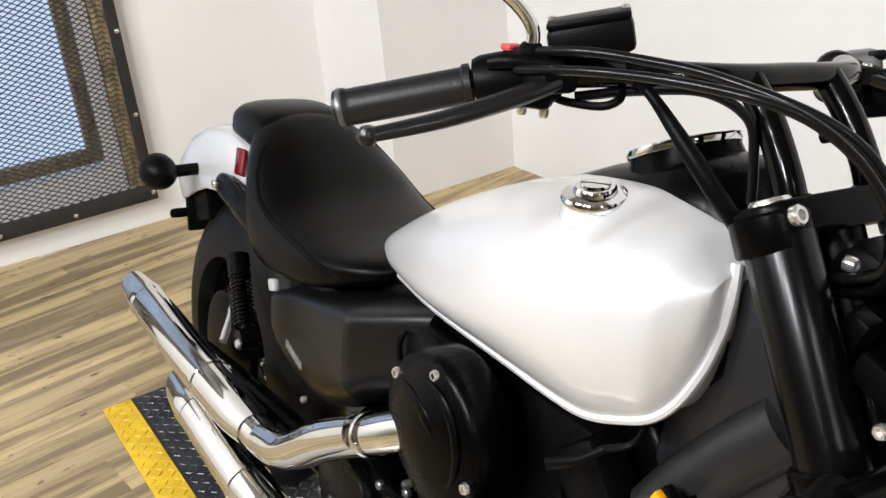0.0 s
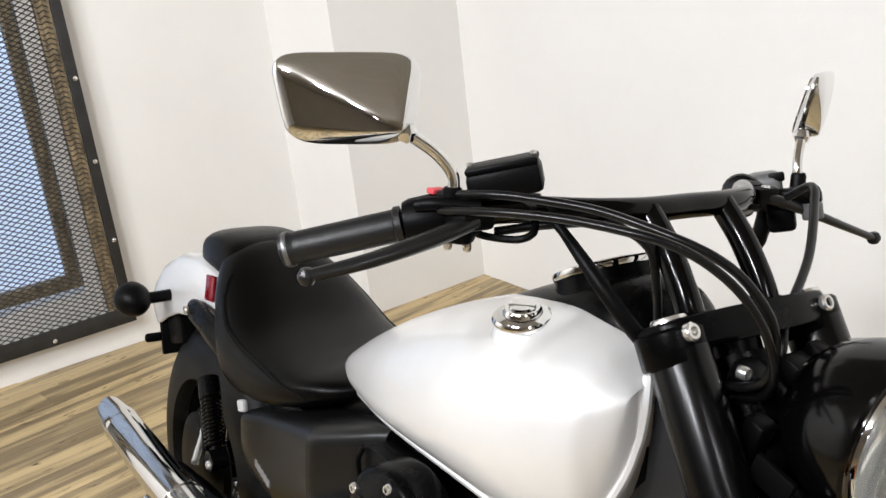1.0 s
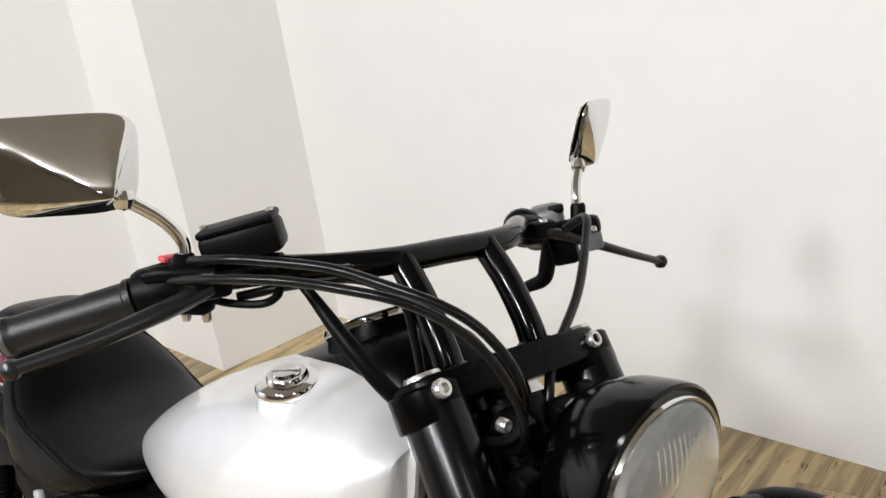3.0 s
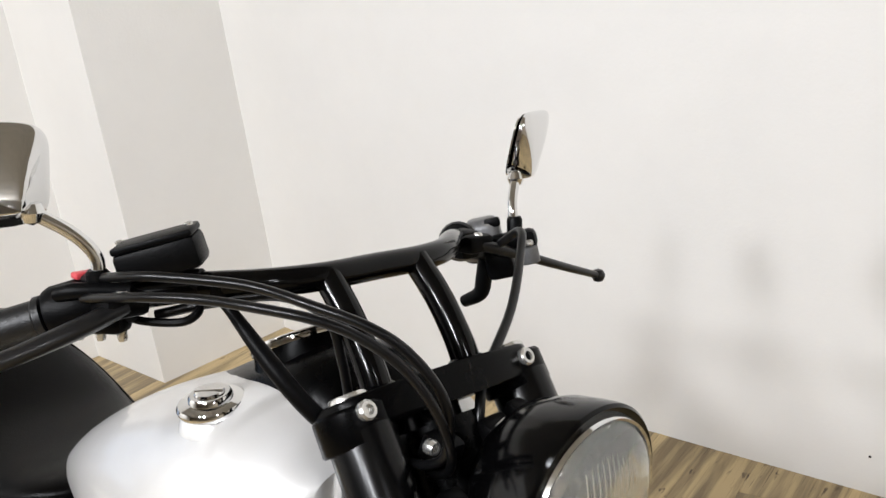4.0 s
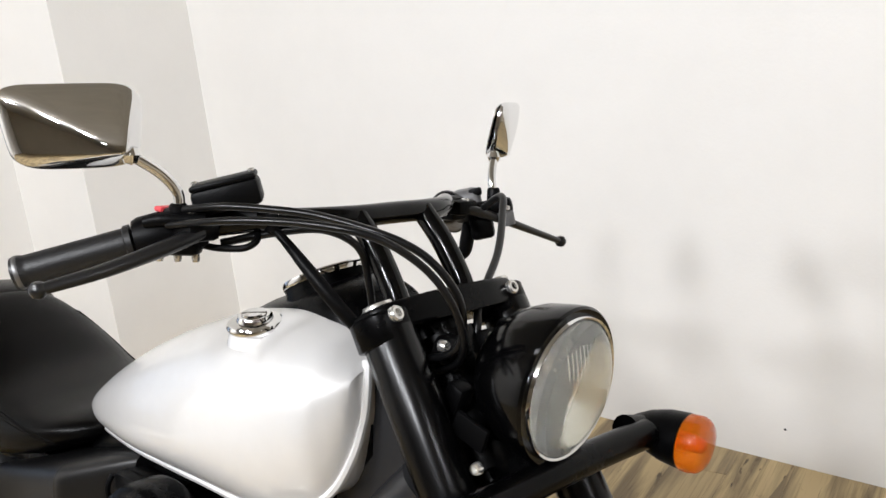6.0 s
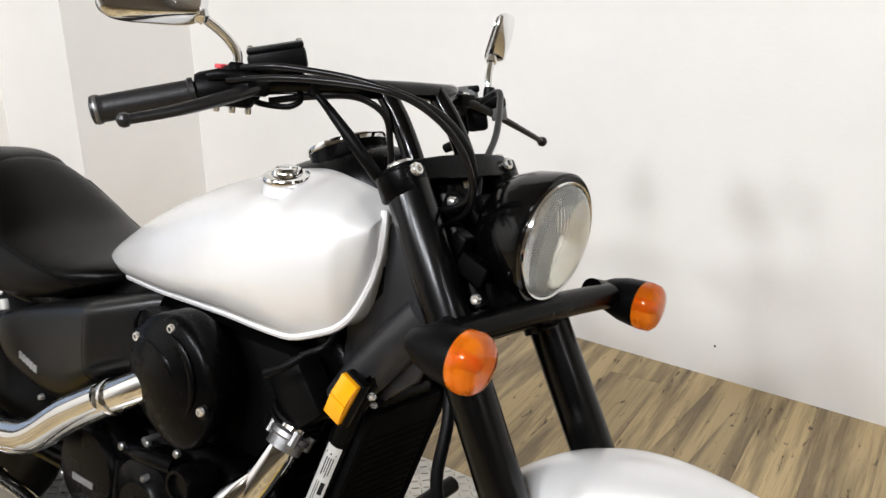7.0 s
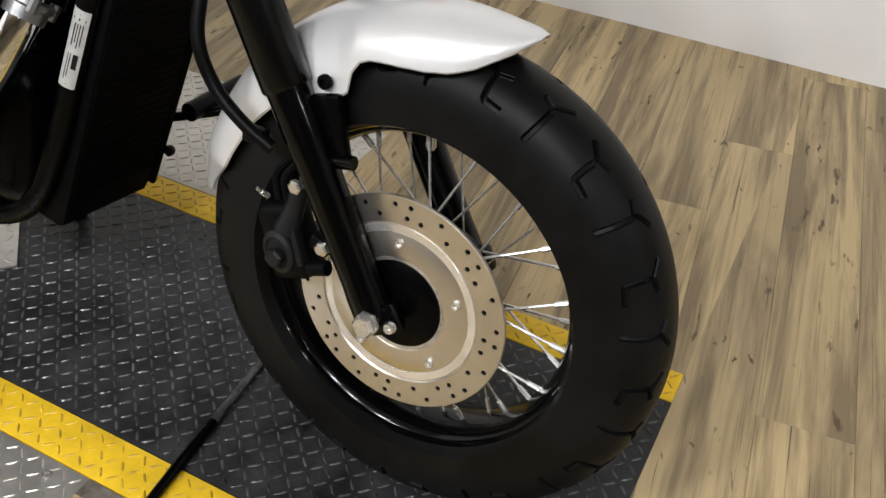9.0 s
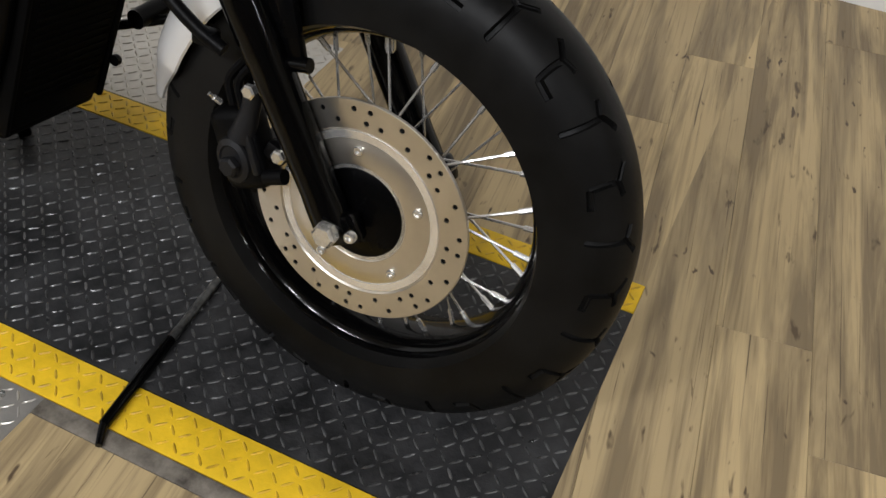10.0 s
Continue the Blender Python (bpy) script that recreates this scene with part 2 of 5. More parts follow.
def thing(name, label, category, m=Matrix(), **more):
    ob = new(name)
    ob.matrix_world = m
    return tagged(ob, label, category, **more)


# ---- room ----
def slab(name, x0, x1, y0, y1, z0, z1, mat, label):
    bm = box((x1 - x0, y1 - y0, z1 - z0), Matrix.Translation(((x0 + x1) / 2, (y0 + y1) / 2, (z0 + z1) / 2)), 0)
    return tagged(part(name, bm, mat), label, "wall" if "wall" in name else name, kind="structure")


WEST, NORTH, PILX, PILY, TOP = -3.30, 1.572, -2.778, 1.012, 3.0
OY0, OY1, OZ0, OZ1 = -1.05, 0.10, 0.26, 1.85
wb = bmesh.new()
for y0, y1, z0, z1 in ((-8.2, OY0, -0.05, TOP), (OY1, NORTH + 0.15, -0.05, TOP), (OY0, OY1, -0.05, OZ0), (OY0, OY1, OZ1, TOP)):
    box((0.15, y1 - y0, z1 - z0), Matrix.Translation((WEST - 0.075, (y0 + y1) / 2, (z0 + z1) / 2)), 0, wb)
tagged(part("wall_west", wb, WALL), "cream painted plaster wall with a screened window", "wall", kind="structure")
slab("wall_north", WEST, 6.6, NORTH, NORTH + 0.15, -0.05, TOP, WALL, "plain cream painted wall beside the lift")
slab("pillar", WEST, PILX, PILY, NORTH, -0.05, TOP, WALL, "boxed out cream painted corner pillar")["category"] = "pillar"
# Unseen walls and ceiling, added to close the room and shape its reflections.
slab("wall_east", 6.6, 6.75, -8.2, NORTH + 0.15, -0.05, TOP, EASTWALL, "unseen cream wall added to close the showroom")
slab("wall_south", WEST - 0.15, 6.75, -8.35, -8.2, -0.05, TOP, FARWALL, "unseen brown wall added to close the showroom")
slab("ceiling", WEST - 0.15, 6.75, -8.35, NORTH + 0.15, TOP, TOP + 0.1, CEIL, "unseen tan ceiling added to close the showroom")

# ---- motorcycle ----
LEAN, BASE_Y = 11.0, -0.060
bike = thing("motorcycle", "white and black cruiser motorcycle leaning on its side stand", "motorcycle", pose(0, BASE_Y, 0, -LEAN, 0, 0))
HEAD = Vector((-0.385, 0, 1.0))
RAKE = radians(29.1)
AXIS = Vector((-math.sin(RAKE), 0, math.cos(RAKE)))
STEER = Matrix.Translation(HEAD) @ Matrix.Rotation(radians(-2.0), 4, AXIS) @ Matrix.Translation(-HEAD)
HUB = Vector((0.028, 0, 0.325))


def steer(name, bm, mat, parent=None, label="", **k):
    bm.transform(STEER)
    return part(name, bm, mat, parent or bike, label, **k)


def fwd(x, y, z, tilt=0):
    """Axes of which z points ahead along the motorcycle."""
    return Matrix.Translation((x, y, z)) @ Matrix.Rotation(radians(90 + tilt), 4, "Y")


def side(x, y, z):
    """Axes of which z points to the motorcycle's right."""
    return Matrix.Translation((x, y, z)) @ Matrix.Rotation(radians(90), 4, "X")


def bolt(x, y, z, r=0.006, h=0.006, m=None, seg=12):
    """A domed socket bolt whose head points to the right, or along m's z axis."""
    return lathe([(r, 0), (r, h * 0.7), (r * 0.8, h), (r * 0.5, h), (r * 0.45, h * 0.4), (0, h * 0.4)], m or side(x, y, z), seg)


def cut(bm, cutter):
    """The first body less the second, as a new bmesh."""
    a, b = (bpy.data.meshes.new("cut") for _ in range(2))
    for x in (bm, cutter):
        bmesh.ops.recalc_face_normals(x, faces=x.faces)
    bm.to_mesh(a), cutter.to_mesh(b)
    oa, ob = new("cut_body", a), new("cut_tool", b)
    mod = oa.modifiers.new("cut", "BOOLEAN")
    mod.object, mod.operation, mod.solver, mod.use_self = ob, "DIFFERENCE", "EXACT", True
    dg = bpy.context.evaluated_depsgraph_get()
    me = oa.evaluated_get(dg).to_mesh()
    out = bmesh.new()
    out.from_mesh(me)
    bpy.data.objects.remove(oa), bpy.data.objects.remove(ob)
    bm.free(), cutter.free()
    return out


# front wheel: rim, tyre, spokes, hub, disc
SIDE = side(*HUB)
rim = [(0.226, -0.052), (0.234, -0.052), (0.234, -0.046), (0.219, -0.040), (0.212, -0.030), (0.206, -0.012), (0.206, 0.012), (0.212, 0.030), (0.219, 0.040), (0.234, 0.046), (0.234, 0.052), (0.226, 0.052), (0.221, 0.044), (0.216, 0.034), (0.222, 0), (0.216, -0.034), (0.221, -0.044)]
wheel = steer("front_wheel", lathe(rim, SIDE, 96, closed=True), GLOSS, label="gloss black spoked rim")


def tyre_point(th, a, drop=0.0):
    """A point of the front tyre's skin: th round the wheel, a across it from 0 to pi."""
    r = 0.230 + (0.100 - drop) * math.sin(a) ** 0.66
    y = -(0.065 - drop * 0.5) * math.copysign(abs(math.cos(a)) ** 0.86, math.cos(a))
    return SIDE @ Vector((r * math.cos(th), r * math.sin(th), y))


prof = [(0.230 + 0.100 * max(0, math.sin(math.pi * k / 36)) ** 0.66, -0.065 * math.copysign(abs(math.cos(math.pi * k / 36)) ** 0.86, math.cos(math.pi * k / 36))) for k in range(37)]
tyre = lathe([(0.224, -0.05), *prof, (0.224, 0.05), (0.222, 0.03), (0.222, -0.03)], SIDE, 128, closed=True)
grooves = bmesh.new()
PITCH = 2 * math.pi / 28
for k in range(28):
    for sgn in (-1, 1):
        th = k * PITCH + (0.5 * PITCH if sgn > 0 else 0)

        def gp(dt, deg, drop):
            return tyre_point(th + radians(dt), math.pi / 2 - sgn * radians(deg), drop)

        lines = ([(0.6, 66), (0.2, 52), (0, 38), (0, 24)], [(-3.4, 12), (0.0, 25)], [(3.2, 20), (0.1, 27)]) if k % 2 else ([(-4.6, 60), (0, 58)], [(0, 58.5), (0.3, 42), (0, 29)], [(0.1, 30), (3.4, 17)], [(0.1, 30), (-3.0, 26)])
        for line in lines:
            for drop in (-0.0005, 0.0050):
                tube([gp(u, v, drop) for u, v in line], 0.0045, 6, 2, grooves)
steer("tyre", cut(tyre, grooves), RUBBER, wheel, "worn black tyre with cut tread grooves", sharp=30)
steer("hub", lathe([(0.012, -0.075), (0.05, -0.072), (0.055, -0.05), (0.034, -0.042), (0.030, 0), (0.034, 0.04), (0.062, 0.045), (0.066, 0.066), (0.058, 0.072), (0.03, 0.076), (0.012, 0.080)], SIDE, 40), BLACK, wheel)
for k in range(36):
    s = 1 if k % 2 else -1
    th = 2 * math.pi * (k + 0.5) / 36
    lean = radians(38) * (1 if (k // 2) % 2 else -1)
    a = SIDE @ Vector((0.046 * math.cos(th + lean), 0.046 * math.sin(th + lean), s * 0.040))
    b = SIDE @ Vector((0.210 * math.cos(th), 0.210 * math.sin(th), s * 0.006))
    d = (b - a).normalized()
    sp = tube([a, b], 0.0019, 6)
    tube([b - d * 0.024, b], 0.0037, 6, bm=sp)
    steer("spoke", sp, STEEL, wheel)
vm = SIDE @ Matrix.Rotation(radians(95), 4, "Z") @ pose(0.207, 0, 0, 0, -90, 0)
steer("balance_weight", lathe([(0.004, 0.0), (0.0065, 0.003), (0.0065, 0.02), (0.004, 0.024)], vm, 12), STEEL, wheel, "small silver spoke weight")
disc = lathe([(0.066, 0.067), (0.066, 0.072), (0.095, 0.072), (0.098, 0.0705), (0.110, 0.0705), (0.112, 0.0725), (0.147, 0.0725), (0.148, 0.0715), (0.148, 0.068), (0.147, 0.067)], SIDE, 96, closed=True)
holes = bmesh.new()
for k in range(24):
    for j in range(2):
        th = 2 * math.pi * (k + 0.5 * j + 0.2 * (k % 3)) / 24
        r = (0.122, 0.137)[j]
        lathe([(0.0036, 0.06), (0.0036, 0.08)], SIDE @ pose(r * math.cos(th), r * math.sin(th), 0), 8, holes)
bd = steer("brake_disc", cut(disc, holes), DISC, wheel, "drilled steel brake disc")
steer("polished_band", lathe([(0.098, 0.0702), (0.099, 0.0716), (0.1085, 0.0716), (0.1095, 0.0702)], SIDE, 96), material("disc_polished", (0.86, 0.84, 0.80), 0.24, 0.8, vary=0.15, scale=14, rough_vary=0.1), bd, "polished ring of the brake disc")
# Black discs inside the drilled holes stand in for the shade there.
shade_discs = bmesh.new()
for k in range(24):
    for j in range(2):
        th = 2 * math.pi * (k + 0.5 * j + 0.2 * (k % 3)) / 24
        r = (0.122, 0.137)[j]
        lathe([(0.0037, 0.0708), (0, 0.0708)], SIDE @ pose(r * math.cos(th), r * math.sin(th), 0), 8, shade_discs)
steer("hole_dust", shade_discs, INK, bd, "black discs shading the drilled holes")["kind"] = "stuff"
for k in range(5):
    th = 2 * math.pi * k / 5 + radians(22)
    steer("disc_bolt", bolt(0, 0, 0, 0.0062, 0.005, SIDE @ pose(0.086 * math.cos(th), 0.086 * math.sin(th), 0.072)), STEEL, bd)

# fork
def fork_at(z, y):
    return Vector((HUB.x - 0.020 + (0.008 + 0.026 * (1 - (z - 0.31) / 0.69) if y > 0 else 0.007) - (z - 0.31) * math.tan(RAKE), y * (1.06 if y > 0 else 1), z))


FY = 0.099
for sy in (-FY, FY):
    top, mid, low = fork_at(1.0, sy), fork_at(0.572, sy), fork_at(0.315, sy)
    down = along(top, mid)
    L = (mid - top).length
    fork = steer("fork_tube", lathe([(0.0295, 0.022), (0.0308, 0.026), (0.0308, L - 0.004), (0.0285, L)], down, 32), FORKS, label="satin black fork cover")
    M = (low - mid).length
    steer("fork_lower", lathe([(0.0270, -0.01), (0.0270, 0.075), (0.0255, 0.085), (0.0240, M - 0.05), (0.0250, M - 0.03), (0.0250, M + 0.005), (0.014, M + 0.014)], along(mid, low), 28), GLOSS, fork, "gloss black fork slider")
    steer("fork_cap", lathe([(0.0185, 0.01), (0.0185, -0.004), (0.017, -0.007), (0.010, -0.007), (0.009, -0.004), (0, -0.004)], down, 28), STEEL, fork, "bright fork cap")
    steer("axle_boss", box((0.052, 0.026, 0.040), Matrix.Translation(low + Vector((0.012, 0, 0.002))) @ Matrix.Rotation(-RAKE, 4, "Y"), 0.008), GLOSS, fork)
    steer("fender_stay", box((0.040, 0.014, 0.085), Matrix.Translation(fork_at(0.535, sy * 0.90) + Vector((0.036, 0, 0.0))) @ Matrix.Rotation(-RAKE * 0.5, 4, "Y"), 0.005), BLACK, fork)
    steer("fender_stay_lug", tube([fork_at(0.498, sy * 0.95) + Vector((0.014, 0, 0)), fork_at(0.505, sy * 0.95) + Vector((0.056, 0, 0))], 0.009, 10), GLOSS, fork)
axle_end = Vector((0.019, -0.104, 0.322))
axle = steer("axle", lathe([(0.010, -0.02), (0.010, 0.02), (0.0165, 0.021), (0.0165, 0.032), (0.013, 0.036), (0, 0.036)], side(*axle_end), 6), STEEL, label="bright hexagonal axle bolt")
steer("pinch_bolt", bolt(0.048, -0.119, 0.326, 0.0075, 0.009), STEEL)

# front brake caliper
CX = Matrix.Translation(STEER @ Vector((-0.122, -0.092, 0.374))) @ Matrix.Rotation(radians(-20), 4, "Y")
cal = part("brake_caliper", box((0.062, 0.046, 0.105), CX, 0.014, seg=3), MATTE, bike, "grey cast brake caliper")
part("piston_housing", lathe([(0.026, -0.012), (0.026, 0.018), (0.023, 0.026), (0.017, 0.029), (0.015, 0.027), (0, 0.027)], CX @ pose(-0.006, 0, -0.010, 90, 0, 0) @ Matrix.Diagonal((0.95, 1.25, 1, 1)), 28), material("caliper_grey", (0.007, 0.007, 0.0076), 0.45, vary=0.2, scale=20, spec=0.25), cal)
for p in ((-0.110, -0.106, 0.455), (-0.069, -0.103, 0.383)):
    part("caliper_bolt", lathe([(0.0095, 0), (0.0095, 0.007), (0.007, 0.009), (0, 0.009)], side(*p), 6), STEEL, cal, "bright hexagonal bolt")
part("caliper_arm", tube([(-0.122, -0.104, 0.390), (-0.114, -0.102, 0.425), (-0.110, -0.098, 0.455)], [0.018, 0.012, 0.012], 14), bpy.data.materials["caliper_grey"], cal)
part("caliper_rib", box((0.010, 0.012, 0.070), CX @ pose(0.022, -0.020, 0.004), 0.004), bpy.data.materials["caliper_grey"], cal)
part("caliper_cap", lathe([(0.013, 0), (0.013, 0.008), (0.010, 0.011), (0, 0.011)], CX @ pose(-0.006, -0.030, -0.014, 90, 0, 0), 6), bpy.data.materials["caliper_grey"], cal)
part("caliper_lug", box((0.030, 0.020, 0.024), pose(-0.076, -0.096, 0.383, 0, 20, 0), 0.006), MATTE, cal)
part("caliper_pin", tube([(-0.086, -0.104, 0.348), (-0.060, -0.104, 0.358)], 0.010, 12), MATTE, cal)
part("bleed_nipple", lathe([(0.004, 0), (0.004, 0.012), (0.0025, 0.013), (0.0025, 0.02)], Matrix.Translation((-0.154, -0.102, 0.425)) @ pose(0, 0, 0, 40, -30, 0), 8), STEEL, cal)
for dx in (0, 0.013):
    part("caliper_hose", tube([(-0.134 + dx, -0.106, 0.43), (-0.141 + dx, -0.104, 0.46), (-0.124 + dx, -0.098, 0.488)], 0.0055, 8), MATTE, cal)
part("brake_hose", tube([(-0.345, -0.050, 0.860), (-0.295, -0.060, 0.78), (-0.256, -0.098, 0.69), (-0.247, -0.122, 0.61), (-0.222, -0.122, 0.555), (-0.178, -0.122, 0.520), (-0.138, -0.120, 0.500)], 0.0085, 12), MATTE, bike, "thick black rubber brake hose")
part("hose_guide", box((0.03, 0.02, 0.02), pose(-0.165, -0.116, 0.508), 0.005), MATTE, bike)

# front fender
def fender_half(th_list, edge, r_list, w, thick=0.0022):
    """A wheel guard over angles (degrees from ahead) with its skirt's drop at each side."""
    bm = bmesh.new()
    n = 18
    outer, inner = [], []
    for th, dr, r in zip(th_list, edge, r_list):
        a = radians(th)
        ring_o, ring_i = [], []
        for k in range(n + 1):
            u = 2 * k / n - 1
            for ring, off in ((ring_o, 0.0), (ring_i, -thick)):
                ww = w(th)
                y = (ww + off) * math.sin(u * math.pi / 2)
                rr = r + off - dr * (1 - math.cos(abs(u) * math.pi / 2) ** 0.95)
                ring.append(bm.verts.new((HUB.x + rr * math.cos(a), y, HUB.z + rr * math.sin(a))))
        outer.append(ring_o), inner.append(ring_i)
    for rings in (outer, inner):
        for a, b in zip(rings, rings[1:]):
            for i in range(n):
                bm.faces.new((a[i], a[i + 1], b[i + 1], b[i]))
    for (o1, i1), (o2, i2) in zip(zip(outer, inner), zip(outer[1:], inner[1:])):
        for e in (0, n):
            bm.faces.new((o1[e], o2[e], i2[e], i1[e]))
    for o, i in ((outer[0], inner[0]), (outer[-1], inner[-1])):
        for k in range(n):
            bm.faces.new((o[k], o[k + 1], i[k + 1], i[k]))
    return bm


TH = [float(v) for v in np.linspace(73.5, 176, 44)]
drop = [float(v) for v in np.interp(TH, [73.5, 76, 80, 85, 90, 96, 102, 106, 109, 112, 115, 118, 126, 140, 160, 176], [0.003, 0.022, 0.044, 0.058, 0.062, 0.060, 0.058, 0.062, 0.094, 0.099, 0.097, 0.088, 0.078, 0.072, 0.064, 0.020])]
rad = [float(v) for v in np.interp(TH, [73.5, 82, 95, 110, 130, 150, 165, 176], [0.372, 0.368, 0.367, 0.368, 0.362, 0.355, 0.354, 0.360])]
fender = steer("front_fender", fender_half(TH, drop, rad, lambda th: float(np.interp(th, [73.5, 76, 82, 95, 130, 160, 176], [0.012, 0.040, 0.064, 0.082, 0.086, 0.076, 0.022]))), WHITE, label="white front fender")
for sy in (-1, 1):
    steer("fender_bolt", bolt(0, 0, 0, 0.009, 0.008, Matrix.Translation((-0.087, sy * 0.088, 0.590)) @ Matrix.Rotation(radians(90 * -sy), 4, "X")), MATTE, fender, "black fender bolt")

# clamps, risers, handlebar
TRIPLE = Matrix.Translation((-0.370, 0, 0.985)) @ Matrix.Rotation(-RAKE, 4, "Y")
outline = [(-0.030, -0.10), (-0.016, -0.120), (0.012, -0.120), (0.028, -0.112), (0.034, -0.10), (0.040, -0.05), (0.042, 0), (0.040, 0.05), (0.034, 0.10), (0.028, 0.112), (0.012, 0.120), (-0.016, 0.120), (-0.030, 0.10), (-0.03, 0.05), (-0.028, 0), (-0.03, -0.05)]
clamp = steer("top_clamp", plate(outline, 0.032, TRIPLE @ pose(0, 0, -0.016), 0.005), BLACK, label="black upper fork clamp")
for sy in (-1, 1):
    steer("clamp_bolt", lathe([(0.0092, 0), (0.0092, 0.005), (0.0075, 0.007), (0.0048, 0.007), (0.004, 0.003), (0, 0.003)], TRIPLE @ pose(0.0350, sy * 0.102 - 0.004, 0, 0, 90, 0), 16), STEEL, clamp, "bright socket bolt")
    for m, deep in ((0.979, 0.034), (0.792, 0.036)):
        ring = Matrix.Translation((-0.005, 0, 0)) @ along(fork_at(m, sy * FY), fork_at(m + 0.1, sy * FY))
        steer("fork_collar", lathe([(0.0300, -deep / 2), (0.0330, -deep / 2), (0.0345, -deep / 2 + 0.002), (0.0345, deep / 2 - 0.003), (0.0320, deep / 2), (0.018, deep / 2 + 0.001)], ring, 36), BLACK, clamp if m > 0.9 else None, "round black fork clamp collar")
LOW = Matrix.Translation((-0.266, 0, 0.792)) @ Matrix.Rotation(-RAKE, 4, "Y")
lower = steer("lower_clamp", plate(outline, 0.034, LOW @ pose(0, 0, -0.017), 0.005), BLACK, label="black lower fork clamp")
steer("steering_stem", lathe([(0.028, 0), (0.028, 0.21), (0.034, 0.215), (0.034, 0.235)], along(LOW.translation - AXIS * 0.01 + Vector((-0.012, 0, 0)), LOW.translation + AXIS), 24), BLACK)
part("steering_head", lathe([(0.042, 0), (0.042, 0.16)], along(LOW.translation + AXIS * 0.025 + Vector((-0.012, 0, 0)), LOW.translation + AXIS), 24), BLACK, bike)
for sy in (-1, 1):
    riser = steer("riser", tube([(-0.377, sy * 0.058, 0.992), (-0.392, sy * 0.058, 1.022), (-0.418, sy * 0.057, 1.060), (-0.449, sy * 0.056, 1.093)], [0.0152, 0.0145, 0.0142, 0.0142], 16), GLOSS)
    steer("riser_foot", lathe([(0.019, 0), (0.019, 0.012), (0.015, 0.015)], Matrix.Translation((-0.376, sy * 0.058, 0.990)) @ Matrix.Rotation(-0.3, 4, "Y"), 20), BLACK, riser)
bar = [(-0.657, -0.362, 1.040), (-0.575, -0.250, 1.077), (-0.515, -0.175, 1.092), (-0.468, -0.115, 1.094), (-0.450, -0.06, 1.094), (-0.449, 0, 1.094)]
steer("handlebar", tube(bar + [(x, -y, z + 0.022 * min(0, y + 0.02)) for x, y, z in bar[-2::-1]], 0.0135, 18), GLOSS, label="gloss black drag handlebar")


def bar_at(d, s, lift=0.0):
    """A point d metres in from the bar's end, on side s."""
    a, b = Vector(bar[0]), Vector(bar[1])
    p = a + (b - a).normalized() * d
    return Vector((p.x, p.y * -s, p.z + lift - 0.007)) if s > 0 else Vector((p.x, p.y, p.z + lift))


for s, tag in ((-1, "right"), (1, "left")):
    g0, g1 = bar_at(-0.004, s), bar_at(0.122, s)
    ribs = [(0.012, -0.002), (0.0175, 0.0), (0.0185, 0.003), (0.0185, 0.010), (0.0172, 0.012)]
    for k in range(13):
        ribs += [(0.0172, 0.017 + k * 0.008), (0.01727, 0.0185 + k * 0.008), (0.01727, 0.0225 + k * 0.008), (0.0172, 0.024 + k * 0.008)]
    grip = steer("handgrip", lathe(ribs + [(0.0195, 0.122), (0.0195, 0.128), (0.013, 0.129)], along(g0, g1), 28), GRIP, label="ribbed black rubber handgrip")
    steer("grip_end_ring", lathe([(0.0184, 0.003), (0.0190, 0.004), (0.0190, 0.0075), (0.0184, 0.0085)], along(g0, g1), 28), material("dull_metal", (0.16, 0.16, 0.16), 0.4, 0.8) if s < 0 else bpy.data.materials["dull_metal"], grip, "dull metal bar end")
    sw = Matrix.Translation(bar_at(0.150, s)) @ along((0, 0, 0), g1 - g0).to_3x3().to_4x4()
    switch = steer("switch_housing", lathe([(0.015, -0.024), (0.022, -0.022), (0.0245, -0.015), (0.0245, 0.014), (0.021, 0.022), (0.015, 0.024)], sw, 20), MATTE, label="black switch housing")
    steer("lever_clamp", box((0.034, 0.034, 0.036), Matrix.Translation(bar_at(0.180, s) + Vector((0.012, 0, -0.004))), 0.008), MATTE)
    pv = bar_at(0.172, s) + Vector((0.040, -0.004 * s, 0.000))
    tip = Vector((-0.550, s * 0.390, 1.040)) if s < 0 else Vector((-0.487, 0.425, 1.011))
    mid1 = pv.lerp(tip, 0.28) + Vector((0.010, 0, 0.000))
    mid2 = pv.lerp(tip, 0.65) + Vector((0.010, 0, -0.001))
    lever = steer("brake_lever" if s < 0 else "clutch_lever", tube([pv, mid1, mid2, tip], [0.0085, 0.0088, 0.0075, 0.0062] if s < 0 else [0.0078, 0.0066, 0.0054, 0.0048], 12, flat=1.2), LEVER, label="black hand lever with a ball end")
    steer("lever_ball", lathe([(0, -0.0095), (0.006, -0.0075), (0.0093, -0.002), (0.0093, 0.002), (0.006, 0.0075), (0, 0.0095)], Matrix.Translation(tip), 16), LEVER, lever)
    steer("lever_pivot", bolt(0, 0, 0, 0.006, 0.006, Matrix.Translation(pv + Vector((0, 0, 0.008)))), STEEL, lever)
    steer("lever_bracket", box((0.050, 0.040, 0.022), Matrix.Translation(pv.lerp(bar_at(0.180, s), 0.45)), 0.006), MATTE)
